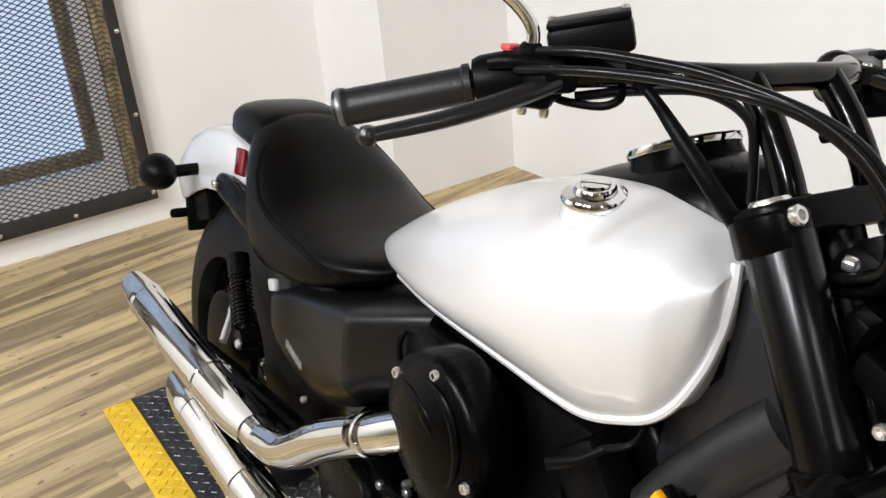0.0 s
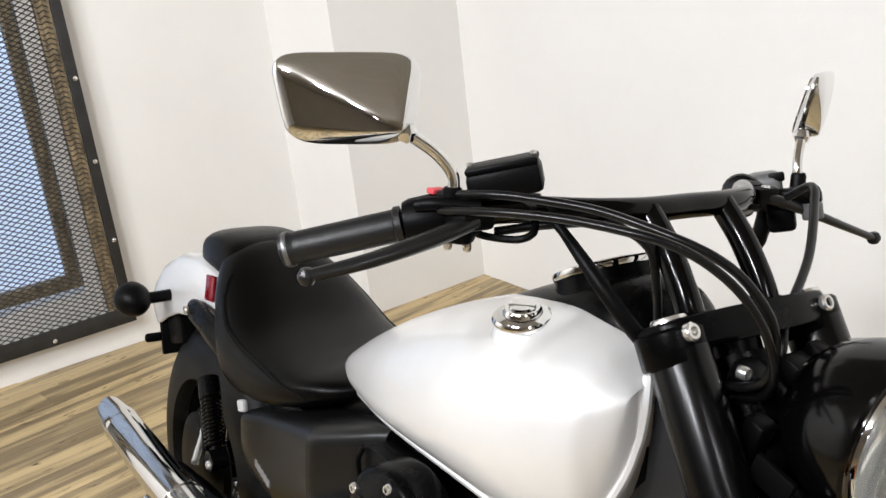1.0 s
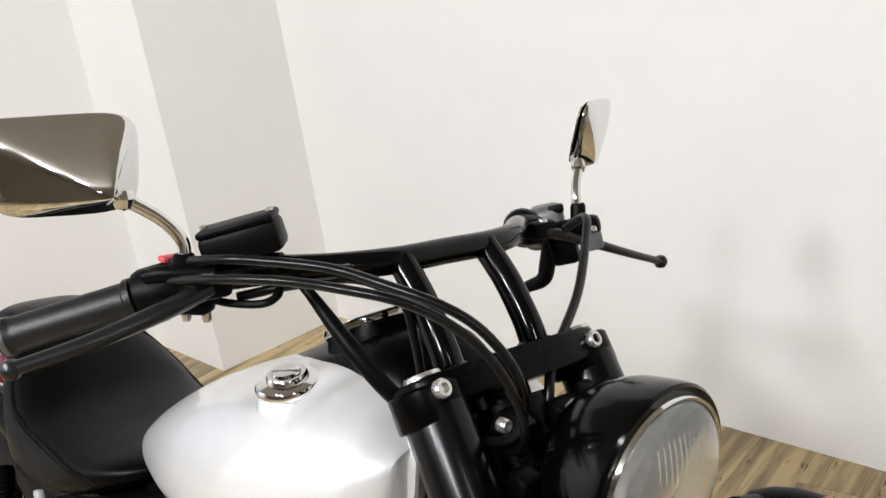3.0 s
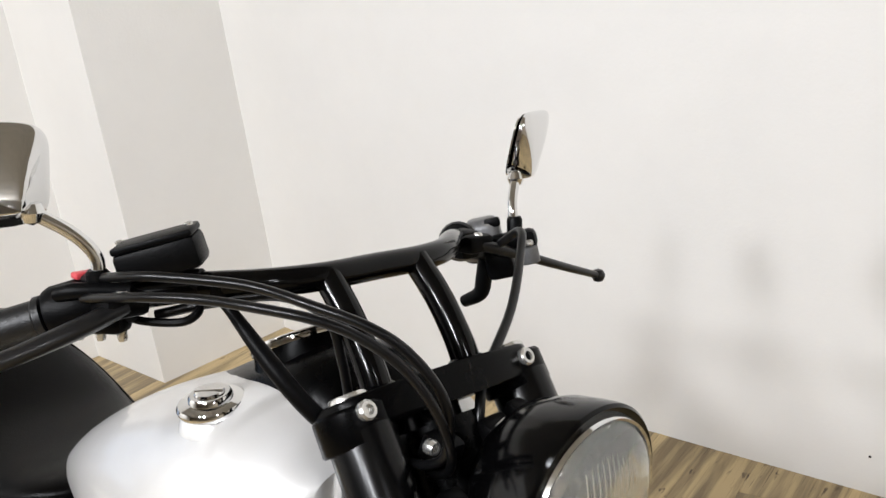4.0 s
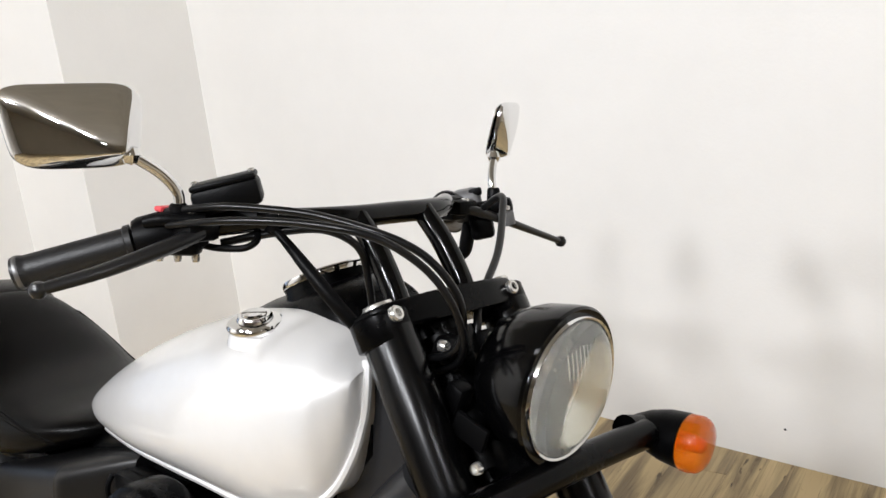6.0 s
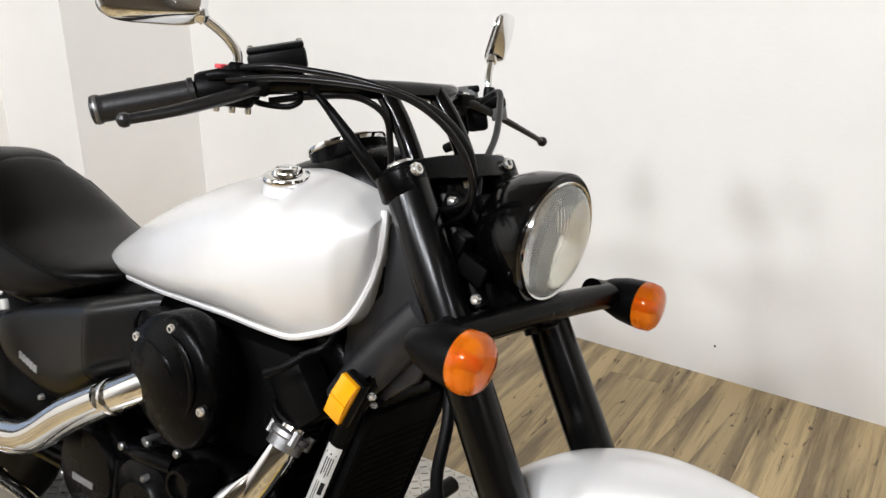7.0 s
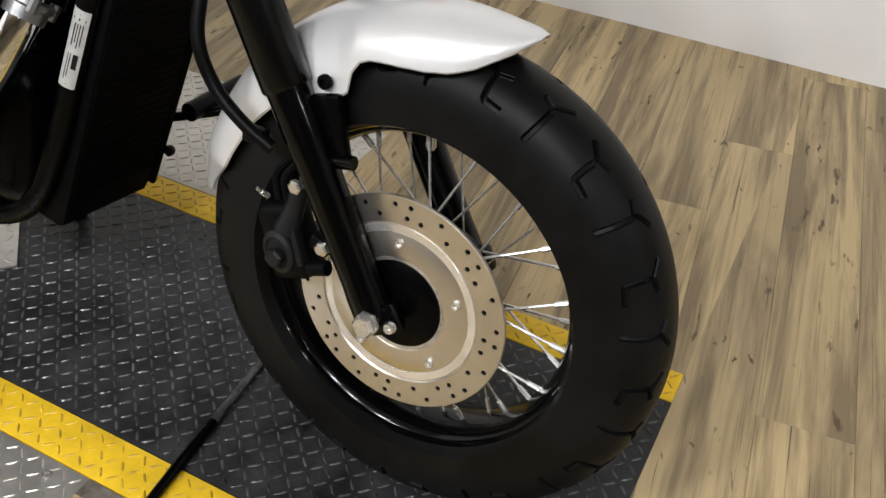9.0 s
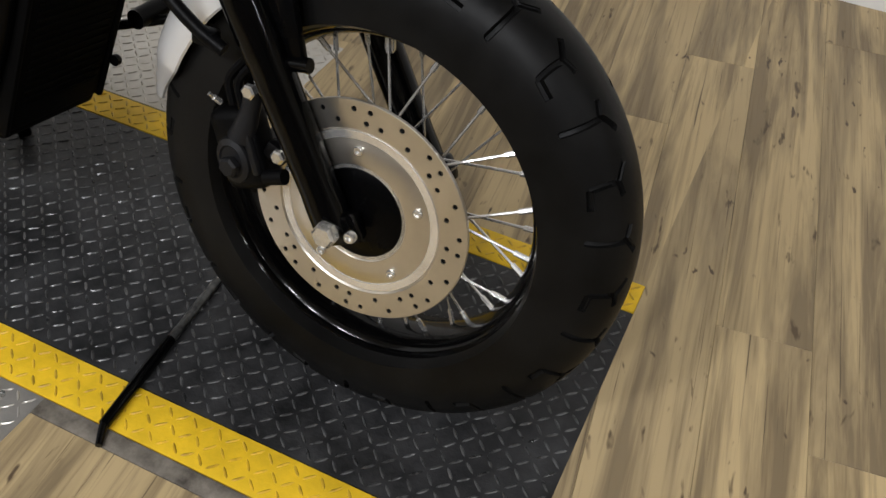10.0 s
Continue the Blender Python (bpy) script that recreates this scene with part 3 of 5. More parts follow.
# kill switch, throttle pipes, screws under the right switch
RS = bar_at(0.150, -1)
steer("kill_switch", box((0.014, 0.018, 0.006), Matrix.Translation(RS + Vector((0.004, 0.008, 0.029))), 0.002), REDSW, label="red kill switch")
steer("throttle_elbow", tube([RS + Vector((0.008, -0.018, 0.016)), RS + Vector((0.025, -0.006, 0.020)), RS + Vector((0.05, 0.03, 0.018))], 0.0075, 10), MATTE)
for k in range(3):
    steer("switch_screw", bolt(0, 0, 0, 0.0045, 0.010, Matrix.Translation(RS + Vector((0.004 + 0.017 * k, 0.012 * k, -0.019))) @ Matrix.Rotation(math.pi, 4, "X")), STEEL)
steer("switch_underside", box((0.058, 0.026, 0.018), Matrix.Translation(RS + Vector((0.020, 0.010, -0.012))) @ Matrix.Rotation(radians(36), 4, "Z"), 0.006), MATTE)
LS = bar_at(0.150, 1)
GREYCAST = material("grey_cast_housing", (0.13, 0.13, 0.132), 0.40, 0.3, vary=0.3, scale=40, spec=0.4)
tilt = Matrix.Rotation(radians(38), 4, "Z") @ Matrix.Rotation(radians(-12), 4, "Y")
steer("switch_block", box((0.046, 0.050, 0.050), Matrix.Translation((-0.560, 0.278, 1.074)) @ tilt, 0.012, seg=3), GREYCAST, label="worn grey handlebar switch block")
steer("horn_button", box((0.036, 0.034, 0.040), Matrix.Translation((-0.531, 0.278, 1.046)) @ tilt, 0.007), MATTE)
steer("dip_switch", box((0.020, 0.012, 0.012), Matrix.Translation((-0.540, 0.272, 1.096)) @ tilt, 0.003), MATTE)
steer("choke_lever", tube([(-0.548, 0.270, 1.050), (-0.553, 0.270, 1.022), (-0.560, 0.270, 1.002), (-0.586, 0.268, 0.988)], [0.011, 0.011, 0.010, 0.008], 12), MATTE)
steer("clutch_perch", box((0.060, 0.030, 0.026), Matrix.Translation((-0.512, 0.280, 1.073)) @ tilt, 0.008), MATTE)
perch = steer("perch_pivot", lathe([(0.012, -0.010), (0.013, -0.009), (0.013, 0.009), (0.011, 0.011), (0, 0.011)], Matrix.Translation((-0.490, 0.284, 1.059)) @ tilt, 24), GREYCAST, label="grey cast clutch lever pivot")
steer("pivot_bolt", bolt(0, 0, 0, 0.007, 0.007, Matrix.Translation((-0.490, 0.284, 1.072)) @ tilt), STEEL, perch)
# brake fluid reservoir
RM = Matrix.Translation((-0.528, -0.185, 1.120)) @ Matrix.Rotation(radians(48), 4, "Z") @ Matrix.Rotation(radians(-14), 4, "Y") @ Matrix.Rotation(radians(3), 4, "X")
res = steer("brake_reservoir", box((0.076, 0.042, 0.030), RM @ pose(0.004, 0, 0), 0.006), MATTE, label="black brake fluid reservoir")
steer("reservoir_lid", box((0.074, 0.040, 0.007), RM @ pose(0.004, 0, 0.0175), 0.0025), MATTE, res)
for dx in (-0.028, 0.036):
    steer("lid_screw", bolt(0, 0, 0, 0.004, 0.003, RM @ pose(dx, 0, 0.0215)), STEEL, res)
steer("master_cylinder", tube([(-0.56, -0.205, 1.094), (-0.50, -0.158, 1.096)], 0.014, 14), MATTE)
steer("banjo", lathe([(0.010, -0.01), (0.010, 0.01)], Matrix.Translation((-0.488, -0.150, 1.092)), 12), MATTE)
steer("wire_loop", tube([(-0.545, -0.215, 1.070), (-0.53, -0.20, 1.064), (-0.507, -0.178, 1.063), (-0.495, -0.168, 1.071), (-0.502, -0.16, 1.079)], 0.004, 8), MATTE)


# mirrors
def mirror(s):
    base = Vector((-0.544, -0.234, 1.104)) if s < 0 else Vector((-0.527, 0.300, 1.062))
    joint = Vector((-0.564, -0.277, 1.168)) if s < 0 else Vector((-0.545, 0.323, 1.147))
    stem = steer("mirror_stem", tube([base, base + Vector((0.0, 0, 0.022)), base.lerp(joint, 0.55) + Vector((0.003, -s * 0.009, 0.008)), joint], 0.0062, 12), CHROME, label="chrome mirror stem")
    steer("mirror_collar", lathe([(0.0105, -0.006), (0.0105, 0.008), (0.008, 0.011)] if s < 0 else [(0.0098, -0.006), (0.0098, 0.036), (0.0078, 0.040)], Matrix.Translation(base), 16), MATTE, stem)
    steer("mirror_ball", lathe([(0, -0.011), (0.008, -0.008), (0.011, 0), (0.008, 0.008), (0, 0.011)], Matrix.Translation(joint), 16), CHROME, stem)
    # the head: a shallow chrome shell, its back to the front
    bm = bmesh.new()
    hm = MIRROR_R if s < 0 else MIRROR_L
    rings = []
    for scale, depth in ((1.0, -0.010), (1.0, -0.004), (0.988, -0.001), (0.95, 0.003), (0.84, 0.010), (0.62, 0.021), (0.36, 0.031), (0.16, 0.036), (0.03, 0.0375)):
        ring = []
        for k in range(40):
            a = 2 * math.pi * k / 40
            c, q = math.cos(a), math.sin(a)
            x = 0.0705 * math.copysign(abs(c) ** 0.42, c)
            y = 0.0455 * math.copysign(abs(q) ** 0.42, q)
            x -= 0.010 * (y / 0.047) * (1 if x < 0 else -0.4)
            ring.append(bm.verts.new(hm @ Vector((-s * (x * scale + 0.057 * (1 - scale) ** 1.08), y * scale - 0.031 * (1 - scale) ** 1.08, depth * (1 if s < 0 else 0.55)))))
        rings.append(ring)
    bridge(bm, rings)
    head = steer("mirror_head", bm, CHROME, stem, "rounded rectangular chrome mirror shell", sharp=60)
    gl = plate([(0.067 * math.copysign(abs(math.cos(t)) ** 0.42, math.cos(t)), 0.042 * math.copysign(abs(math.sin(t)) ** 0.42, math.sin(t))) for t in np.linspace(0, 2 * math.pi, 41)[:-1]], 0.002, hm @ pose(0, 0, -0.0125))
    steer("mirror_glass", gl, material("mirror_silver", (0.9, 0.9, 0.9), 0.02, 1.0), stem)


def frame_of(centre, right, normal):
    """A frame at centre with the given x axis and an outward z axis."""
    r, n = Vector(right).normalized(), Vector(normal)
    n = (n - r * n.dot(r)).normalized()
    u = n.cross(r)
    m = Matrix((r, u, n)).transposed().to_4x4()
    m.translation = centre
    return m


MIRROR_R = frame_of((-0.613, -0.316, 1.198), (0.58, 0.81, 0.03), (0.80, -0.58, 0.08))
MIRROR_L = frame_of((-0.566, 0.380, 1.185), (-0.44, 0.88, 0.0), (0.86, 0.44, -0.22))
mirror(-1)
mirror(1)

# headlight and front signals
HL = fwd(-0.188, 0.0, 0.930, 6)
headlight = steer("headlight", lathe([(0, -0.098), (0.028, -0.096), (0.052, -0.086), (0.070, -0.067), (0.0815, -0.040), (0.0870, -0.014), (0.0885, -0.004), (0.0885, 0.001), (0.086, 0.004), (0.080, 0.003), (0.078, -0.02)], HL, 56), GLOSS, label="gloss black headlight bucket")
steer("headlight_ring", lathe([(0.0800, 0.002), (0.0800, 0.006), (0.0785, 0.009), (0.0760, 0.008), (0.0760, 0.002)], HL, 56, closed=True), CHROME, headlight, "thin chrome trim ring")
LENS = bpy.data.materials.new("headlight_glass")
LENS.use_nodes = True
lb = LENS.node_tree.nodes["Principled BSDF"]
lb.inputs["Transmission Weight"].default_value, lb.inputs["Roughness"].default_value, lb.inputs["IOR"].default_value = 0.97, 0.04, 1.30
lb.inputs["Base Color"].default_value = (0.97, 0.97, 0.94, 1)
dome = [(0.0762, 0.004), (0.071, 0.012), (0.058, 0.019), (0.040, 0.0245), (0.02, 0.027), (0, 0.028)]
lens = steer("headlight_lens", lathe(dome + [(0.02, 0.025), (0.040, 0.0225), (0.058, 0.017), (0.0695, 0.010), (0.0745, 0.003)][::1], HL, 56), LENS, headlight, "clear fluted headlight glass")
lens.visible_shadow = False
SILVERED = material("reflector_silver", (0.92, 0.92, 0.90), 0.27, 1.0)
flutes = bmesh.new()
for k in range(-5, 6):
    x = k * 0.0062
    top = 0.052 - 0.10 * abs(x) - 4 * x * x
    line = [(v, 0.0235 - 3.55 * (x * x + v * v)) for v in np.linspace(0.014 + 0.2 * abs(x), top, 5)]
    tube([HL @ Vector((-v, x, h)) for v, h in line], 0.0007, 6, 2, flutes)
steer("lens_flutes", flutes, SILVERED, headlight).visible_shadow = False
steer("reflector", lathe([(0.073, 0.002), (0.062, -0.022), (0.045, -0.040), (0.022, -0.052), (0.010, -0.055), (0, -0.055)], HL, 48), SILVERED, headlight, "silvered bowl reflector")
steer("bulb_shield", lathe([(0.0, -0.018), (0.012, -0.02), (0.014, -0.028), (0.014, -0.05)], HL, 20), CHROME, headlight)
steer("headlight_bracket", box((0.06, 0.05, 0.05), pose(-0.245, 0, 0.835), 0.008), BLACK)
for sy in (-1, 1):
    steer("headlight_ear", box((0.045, 0.008, 0.028), pose(-0.255, sy * 0.078, 0.885, 0, 20, 0), 0.003), SHADED)
    steer("ear_bolt", bolt(-0.235, sy * 0.088, 0.853, 0.007, 0.007), STEEL)
SBAR = [(-0.198, -0.185, 0.833), (-0.196, -0.10, 0.834), (-0.195, 0, 0.834), (-0.196, 0.10, 0.830), (-0.194, 0.188, 0.826)]
steer("signal_bar", tube(SBAR, 0.0185, 18), BLACK, label="black turn signal bar")
for sy in (-1, 1):
    sm = fwd(-0.158, sy * 0.226, 0.815, 3) if sy > 0 else fwd(-0.149, -0.226, 0.826, 3)
    sig = steer("turn_signal", lathe([(0.006, -0.080), (0.015, -0.073), (0.026, -0.052), (0.033, -0.028), (0.0355, -0.004), (0.0355, 0.0), (0.03, 0.0)], sm, 36), MATTE, label="black bullet turn signal body")
    steer("signal_neck", tube([(-0.212, sy * 0.17, 0.831), (-0.210, sy * 0.205, 0.828)], [0.0195, 0.014], 16), MATTE, sig)
    steer("lens", lathe([(0.0355, 0.001), (0.036, 0.003), (0.036, 0.011), (0.0345, 0.0125), (0.0345, 0.0140), (0.0355, 0.0155), (0.0345, 0.021), (0.030, 0.0255), (0.018, 0.0290), (0, 0.030)], sm, 40), AMBER, sig, "orange turn signal lens")
    steer("signal_reflector", lathe([(0.034, 0.002), (0.022, -0.006), (0, -0.008)], sm, 28), SILVERED, sig)
    steer("bulb", lathe([(0.004, -0.006), (0.008, 0.004), (0.008, 0.014), (0.004, 0.020), (0, 0.021)], sm, 16), material("bulb_orange", (0.7, 0.12, 0.01), 0.2) if sy < 0 else bpy.data.materials["bulb_orange"], sig)
    fl = bmesh.new()
    for k in range(12):
        a = 2 * math.pi * k / 12
        tube([sm @ Vector((0.0358 * math.cos(a), 0.0358 * math.sin(a), 0.003)), sm @ Vector((0.0358 * math.cos(a), 0.0358 * math.sin(a), 0.016))], 0.0007, 5, bm=fl)
    steer("lens_ribs", fl, AMBER, sig)

# cables and wiring at the head
part("throttle_cable", tube([(-0.575, -0.236, 1.100), (-0.495, -0.220, 1.111), (-0.445, -0.190, 1.110), (-0.405, -0.167, 1.106), (-0.350, -0.153, 1.097), (-0.313, -0.130, 1.083), (-0.289, -0.110, 1.063), (-0.270, -0.093, 1.031), (-0.266, -0.086, 1.0), (-0.275, -0.083, 0.972), (-0.296, -0.080, 0.958), (-0.325, -0.07, 0.948), (-0.36, -0.05, 0.93)], 0.0044, 10, 8), CABLE, bike)
part("throttle_cable", tube([(-0.550, -0.246, 1.088), (-0.475, -0.231, 1.098), (-0.416, -0.209, 1.101), (-0.360, -0.193, 1.100), (-0.325, -0.170, 1.093), (-0.303, -0.145, 1.078), (-0.283, -0.120, 1.053), (-0.267, -0.104, 1.022), (-0.264, -0.088, 0.985), (-0.280, -0.072, 0.955), (-0.315, -0.05, 0.935), (-0.35, -0.03, 0.92)], 0.0043, 10, 8), CABLE, bike)
steer("brake_line", tube([(-0.490, -0.152, 1.086), (-0.470, -0.148, 1.073), (-0.425, -0.138, 1.030), (-0.398, -0.118, 0.990), (-0.375, -0.070, 0.930), (-0.345, -0.050, 0.860)], [0.004, 0.0055, 0.0085, 0.0085, 0.0085, 0.0085], 10, 6), MATTE)
steer("switch_wire", tube([(-0.530, -0.190, 1.068), (-0.495, -0.150, 1.078), (-0.452, -0.108, 1.083), (-0.424, -0.078, 1.062), (-0.420, -0.066, 1.02), (-0.42, -0.06, 0.985)], 0.0048, 10, 6), CABLE)
steer("clutch_cable", tube([LS + Vector((0.070, 0.0, 0.006)), (-0.462, 0.235, 1.098), (-0.432, 0.20, 1.078), (-0.385, 0.13, 1.036), (-0.345, 0.045, 0.992), (-0.33, 0.02, 0.955), (-0.35, 0.01, 0.90)], 0.0052, 10, 6), CABLE)
for p, sz in (((-0.322, -0.035, 0.952), (0.030, 0.030, 0.028)), ((-0.318, 0.030, 0.945), (0.028, 0.034, 0.036)), ((-0.330, -0.008, 0.915), (0.032, 0.05, 0.03)), ((-0.315, 0.062, 0.955), (0.03, 0.022, 0.03)), ((-0.30, -0.05, 0.90), (0.024, 0.026, 0.05))):
    steer("wiring_connector", box(sz, Matrix.Translation(p) @ Matrix.Rotation(0.4, 4, "Y"), 0.005), MATTE)
steer("clamp_screw", bolt(0, 0, 0, 0.007, 0.01, Matrix.Translation((-0.318, -0.055, 0.962)) @ Matrix.Rotation(radians(90), 4, "Y")), STEEL)
# Bright plate added in place of the pale wall showing through a gap.
steer("lock_bracket", plate([(-0.012, -0.02), (0.012, -0.02), (0.012, -0.004), (0.002, -0.002), (0.002, 0.004), (0.012, 0.006), (0.008, 0.02), (-0.012, 0.02)], 0.003, fwd(-0.285, 0.0, 0.90)), STEEL, label="small bright plate standing for the wall behind a gap")
part("wiring_bundle", tube([(-0.33, 0.03, 0.92), (-0.29, 0.04, 0.87), (-0.30, 0.0, 0.82), (-0.36, -0.03, 0.80)], 0.012, 10), MATTE, bike)

# tank, cap, dash
tank_rows = [(-1.115, 0.015, 0.722, 0.700, 0.712), (-1.085, 0.042, 0.745, 0.696, 0.718), (-1.03, 0.070, 0.779, 0.696, 0.730), (-0.95, 0.100, 0.827, 0.698, 0.745), (-0.85, 0.132, 0.878, 0.702, 0.762), (-0.75, 0.155, 0.920, 0.705, 0.782), (-0.65, 0.170, 0.952, 0.703, 0.803), (-0.57, 0.175, 0.973, 0.694, 0.820), (-0.515, 0.172, 0.981, 0.689, 0.834), (-0.47, 0.165, 0.975, 0.703, 0.852), (-0.44, 0.156, 0.964, 0.718, 0.868), (-0.422, 0.141, 0.949, 0.745, 0.886), (-0.408, 0.126, 0.938, 0.800, 0.898), (-0.402, 0.116, 0.932, 0.855, 0.905)]
TP, TQ = 2.5, 2.2
def tank_section(w, zt, zb, zm, n=60):
    """The tank's section, cut flat at the seam."""
    end, out = radians(40), []
    for k in range(n):
        a = 2 * math.pi * k / n
        if math.pi <= a:
            t = (a - math.pi) / math.pi
            low = end * min(1, t / 0.3) if t < 0.5 else end * min(1, (1 - t) / 0.3)
            y = w * math.cos(low) ** (2 / TQ) * (1 if 0.3 > t or t > 0.7 else abs(t - 0.5) / 0.2)
            out.append((-y if t < 0.5 else y, zm - (zm - zb) * math.sin(low) ** (2 / TQ)))
        else:
            c, s = math.cos(a), math.sin(a)
            out.append((w * math.copysign(abs(c) ** (2 / TP), c), zm + (zt - zm) * s ** (2 / TP)))
    return out


tank_body = bmesh.new()
bridge(tank_body, [[tank_body.verts.new((x, y, z)) for y, z in tank_section(max(w, 0.002), zt, zb, zm)] for x, w, zt, zb, zm in smooth_line_n(tank_rows, 5)])
tank = part("fuel_tank", tank_body, WHITE, bike, "white painted teardrop fuel tank")
for sy in (-1, 1):
    seam = []
    for x, w, zt, zb, zm in smooth_line_n(tank_rows[1:], 3):
        a = radians(40)
        seam.append((x, sy * w * math.cos(a) ** (2 / TQ), zm - (zm - zb) * math.sin(a) ** (2 / TQ)))
    seam += [(-0.400, sy * 0.090, 0.895), (-0.401, sy * 0.088, 0.915), (-0.405, sy * 0.084, 0.934)]
    part("tank_seam", tube(seam, 0.0058, 8, 2), WHITE, tank, "white welded tank seam")
# Black body added ahead of the seam to stand in for shade.
part("tank_front", loft([(-0.50, 0.085, 0.90, 0.72, 0.82), (-0.44, 0.082, 0.92, 0.74, 0.84), (-0.404, 0.078, 0.925, 0.78, 0.86)], 32, 3.0), SHADED, bike)
CAPM = Matrix.Translation((-0.563, -0.1165, 0.9560)) @ Matrix.Rotation(radians(11), 4, "X") @ Matrix.Rotation(radians(3), 4, "Y")
cap = part("fuel_cap", lathe([(0.028, -0.010), (0.031, -0.006), (0.033, -0.0045), (0.035, -0.001), (0.035, 0.002), (0.033, 0.005), (0.026, 0.0065), (0.0225, 0.007), (0.022, 0.011), (0.020, 0.0135), (0.0, 0.014)], CAPM, 48), CHROME, bike, "polished chrome fuel cap")
# Added collar closes the gap between the tank and the cap, placed by view.
part("cap_collar", lathe([(0.037, -0.020), (0.0345, -0.012), (0.0315, -0.008), (0.029, -0.005)], CAPM, 48), WHITE, cap, "white collar added to fill the gap below the cap")
part("cap_tab", box((0.030, 0.007, 0.003), CAPM @ pose(0, 0, 0.0155, 0, 0, 35), 0.001), CHROME, cap)
part("cap_lock", lathe([(0.015, 0.013), (0.0155, 0.0145), (0.014, 0.016), (0.008, 0.0165), (0, 0.0165)], CAPM, 32), CHROME, cap)
dash = part("dash_console", loft([(-0.78, 0.012, 0.905, 0.870, 0.885), (-0.73, 0.026, 0.925, 0.885, 0.900), (-0.68, 0.040, 0.946, 0.895, 0.918), (-0.63, 0.056, 0.968, 0.90, 0.932), (-0.58, 0.072, 0.985, 0.90, 0.94), (-0.53, 0.079, 1.004, 0.90, 0.945), (-0.485, 0.080, 1.012, 0.88, 0.945), (-0.450, 0.075, 1.004, 0.87, 0.935), (-0.420, 0.064, 0.972, 0.85, 0.91), (-0.385, 0.048, 0.912, 0.83, 0.87)], 36, 2.4), BLACK, bike, "black dash console on the tank")
SPM = Matrix.Translation((-0.556, 0, 0.994)) @ Matrix.Rotation(radians(-25), 4, "Y")
speedo = part("speedometer", lathe([(0.090, -0.085), (0.080, -0.060), (0.0665, -0.028), (0.0590, 0.000), (0.0590, 0.008), (0.054, 0.008)], SPM, 48), BLACK, bike, "black speedometer cup with a chrome rim")
part("speedometer_rim", lathe([(0.0600, 0.004), (0.0612, 0.008), (0.0600, 0.0125), (0.056, 0.014), (0.0535, 0.011), (0.0535, 0.006)], SPM, 56, closed=True), CHROME, speedo)
part("dial", lathe([(0.0535, 0.006), (0, 0.006)], SPM, 40), MATTE, speedo)
part("dial_glass", lathe([(0.0535, 0.0095), (0.03, 0.012), (0, 0.013)], SPM, 40), GLOSS, speedo)
part("ignition_switch", lathe([(0.018, -0.02), (0.018, 0.012), (0.014, 0.015), (0, 0.015)], Matrix.Translation((-0.43, -0.052, 0.925)) @ Matrix.Rotation(radians(60), 4, "X"), 20), MATTE, bike)

# frame: neck covers, down tubes, radiator
for sy in (-1, 1):
    neck = part("neck_cover", plate([(-0.02, 0.10), (0.050, 0.085), (0.085, 0.03), (0.11, -0.05), (0.085, -0.115), (0.03, -0.16), (-0.055, -0.14), (-0.045, -0.02)], 0.012, Matrix.Translation((-0.415, sy * 0.068 + 0.006, 0.825)) @ Matrix.Rotation(radians(90), 4, "X"), 0.005), NECK, bike, "dark grey plastic neck cover")
    part("head_gusset", tube([(-0.33, sy * 0.066, 0.80), (-0.365, sy * 0.078, 0.758), (-0.41, sy * 0.09, 0.70), (-0.445, sy * 0.098, 0.655)], [0.034, 0.034, 0.032, 0.024], 18, flat=0.9), NECK, bike, "thick satin black frame gusset")
    part("down_tube", tube([(-0.375, sy * 0.092, 0.745), (-0.411, sy * 0.102, 0.655), (-0.459, sy * 0.1035, 0.52), (-0.512, sy * 0.104, 0.37), (-0.570, sy * 0.106, 0.27), (-0.68, sy * 0.11, 0.225), (-0.90, sy * 0.115, 0.215)], 0.0165, 16), BLACK, bike)
rad_m = Matrix.Translation((-0.4745, 0, 0.452)) @ Matrix.Rotation(radians(18), 4, "Y")
radiator = part("radiator", box((0.040, 0.180, 0.41), rad_m, 0.010), SHADED, bike, "black radiator behind the fork")
for k in range(25):
    part("radiator_fin", box((0.003, 0.15, 0.0045), rad_m @ pose(0.0205, 0, -0.160 + k * 0.0131), 0), SHADED, radiator)
for sy in (-1, 1):
    part("radiator_shroud", box((0.055, 0.010, 0.41), rad_m @ pose(-0.004, sy * 0.093, 0), 0.004), SHADED, radiator)
    part("shroud_bolt", bolt(-0.372, -0.108, 0.672, 0.005, 0.005), STEEL, radiator)
part("radiator_guard", box((0.11, 0.185, 0.055), pose(-0.575, 0, 0.275, 0, 12, 0), 0.012, seg=3), SHADED, bike)
part("guard_bolt", bolt(0, 0, 0, 0.009, 0.010, Matrix.Translation((-0.490, 0.097, 0.315)) @ Matrix.Rotation(radians(-90), 4, "X")), MATTE, bike)
RFM = Matrix.Translation((-0.397, -0.148, 0.683)) @ Matrix.Rotation(radians(25), 4, "Y")
refl = part("side_reflector", box((0.032, 0.010, 0.068), RFM, 0.002), YREF, bike, "yellow side reflector")
for k, a in ((1, -9), (-1, 9)):
    part("reflector_facet", box((0.030, 0.004, 0.032), RFM @ pose(0, -0.0055, k * 0.0165, a, 0, 0), 0.001), YREF, refl)
part("reflector_bracket", box((0.038, 0.016, 0.080), Matrix.Translation((-0.396, -0.137, 0.680)) @ Matrix.Rotation(radians(25), 4, "Y"), 0.004), MATTE, bike)
part("reflector_bolt", bolt(-0.365, -0.122, 0.690, 0.006, 0.006), STEEL, bike)
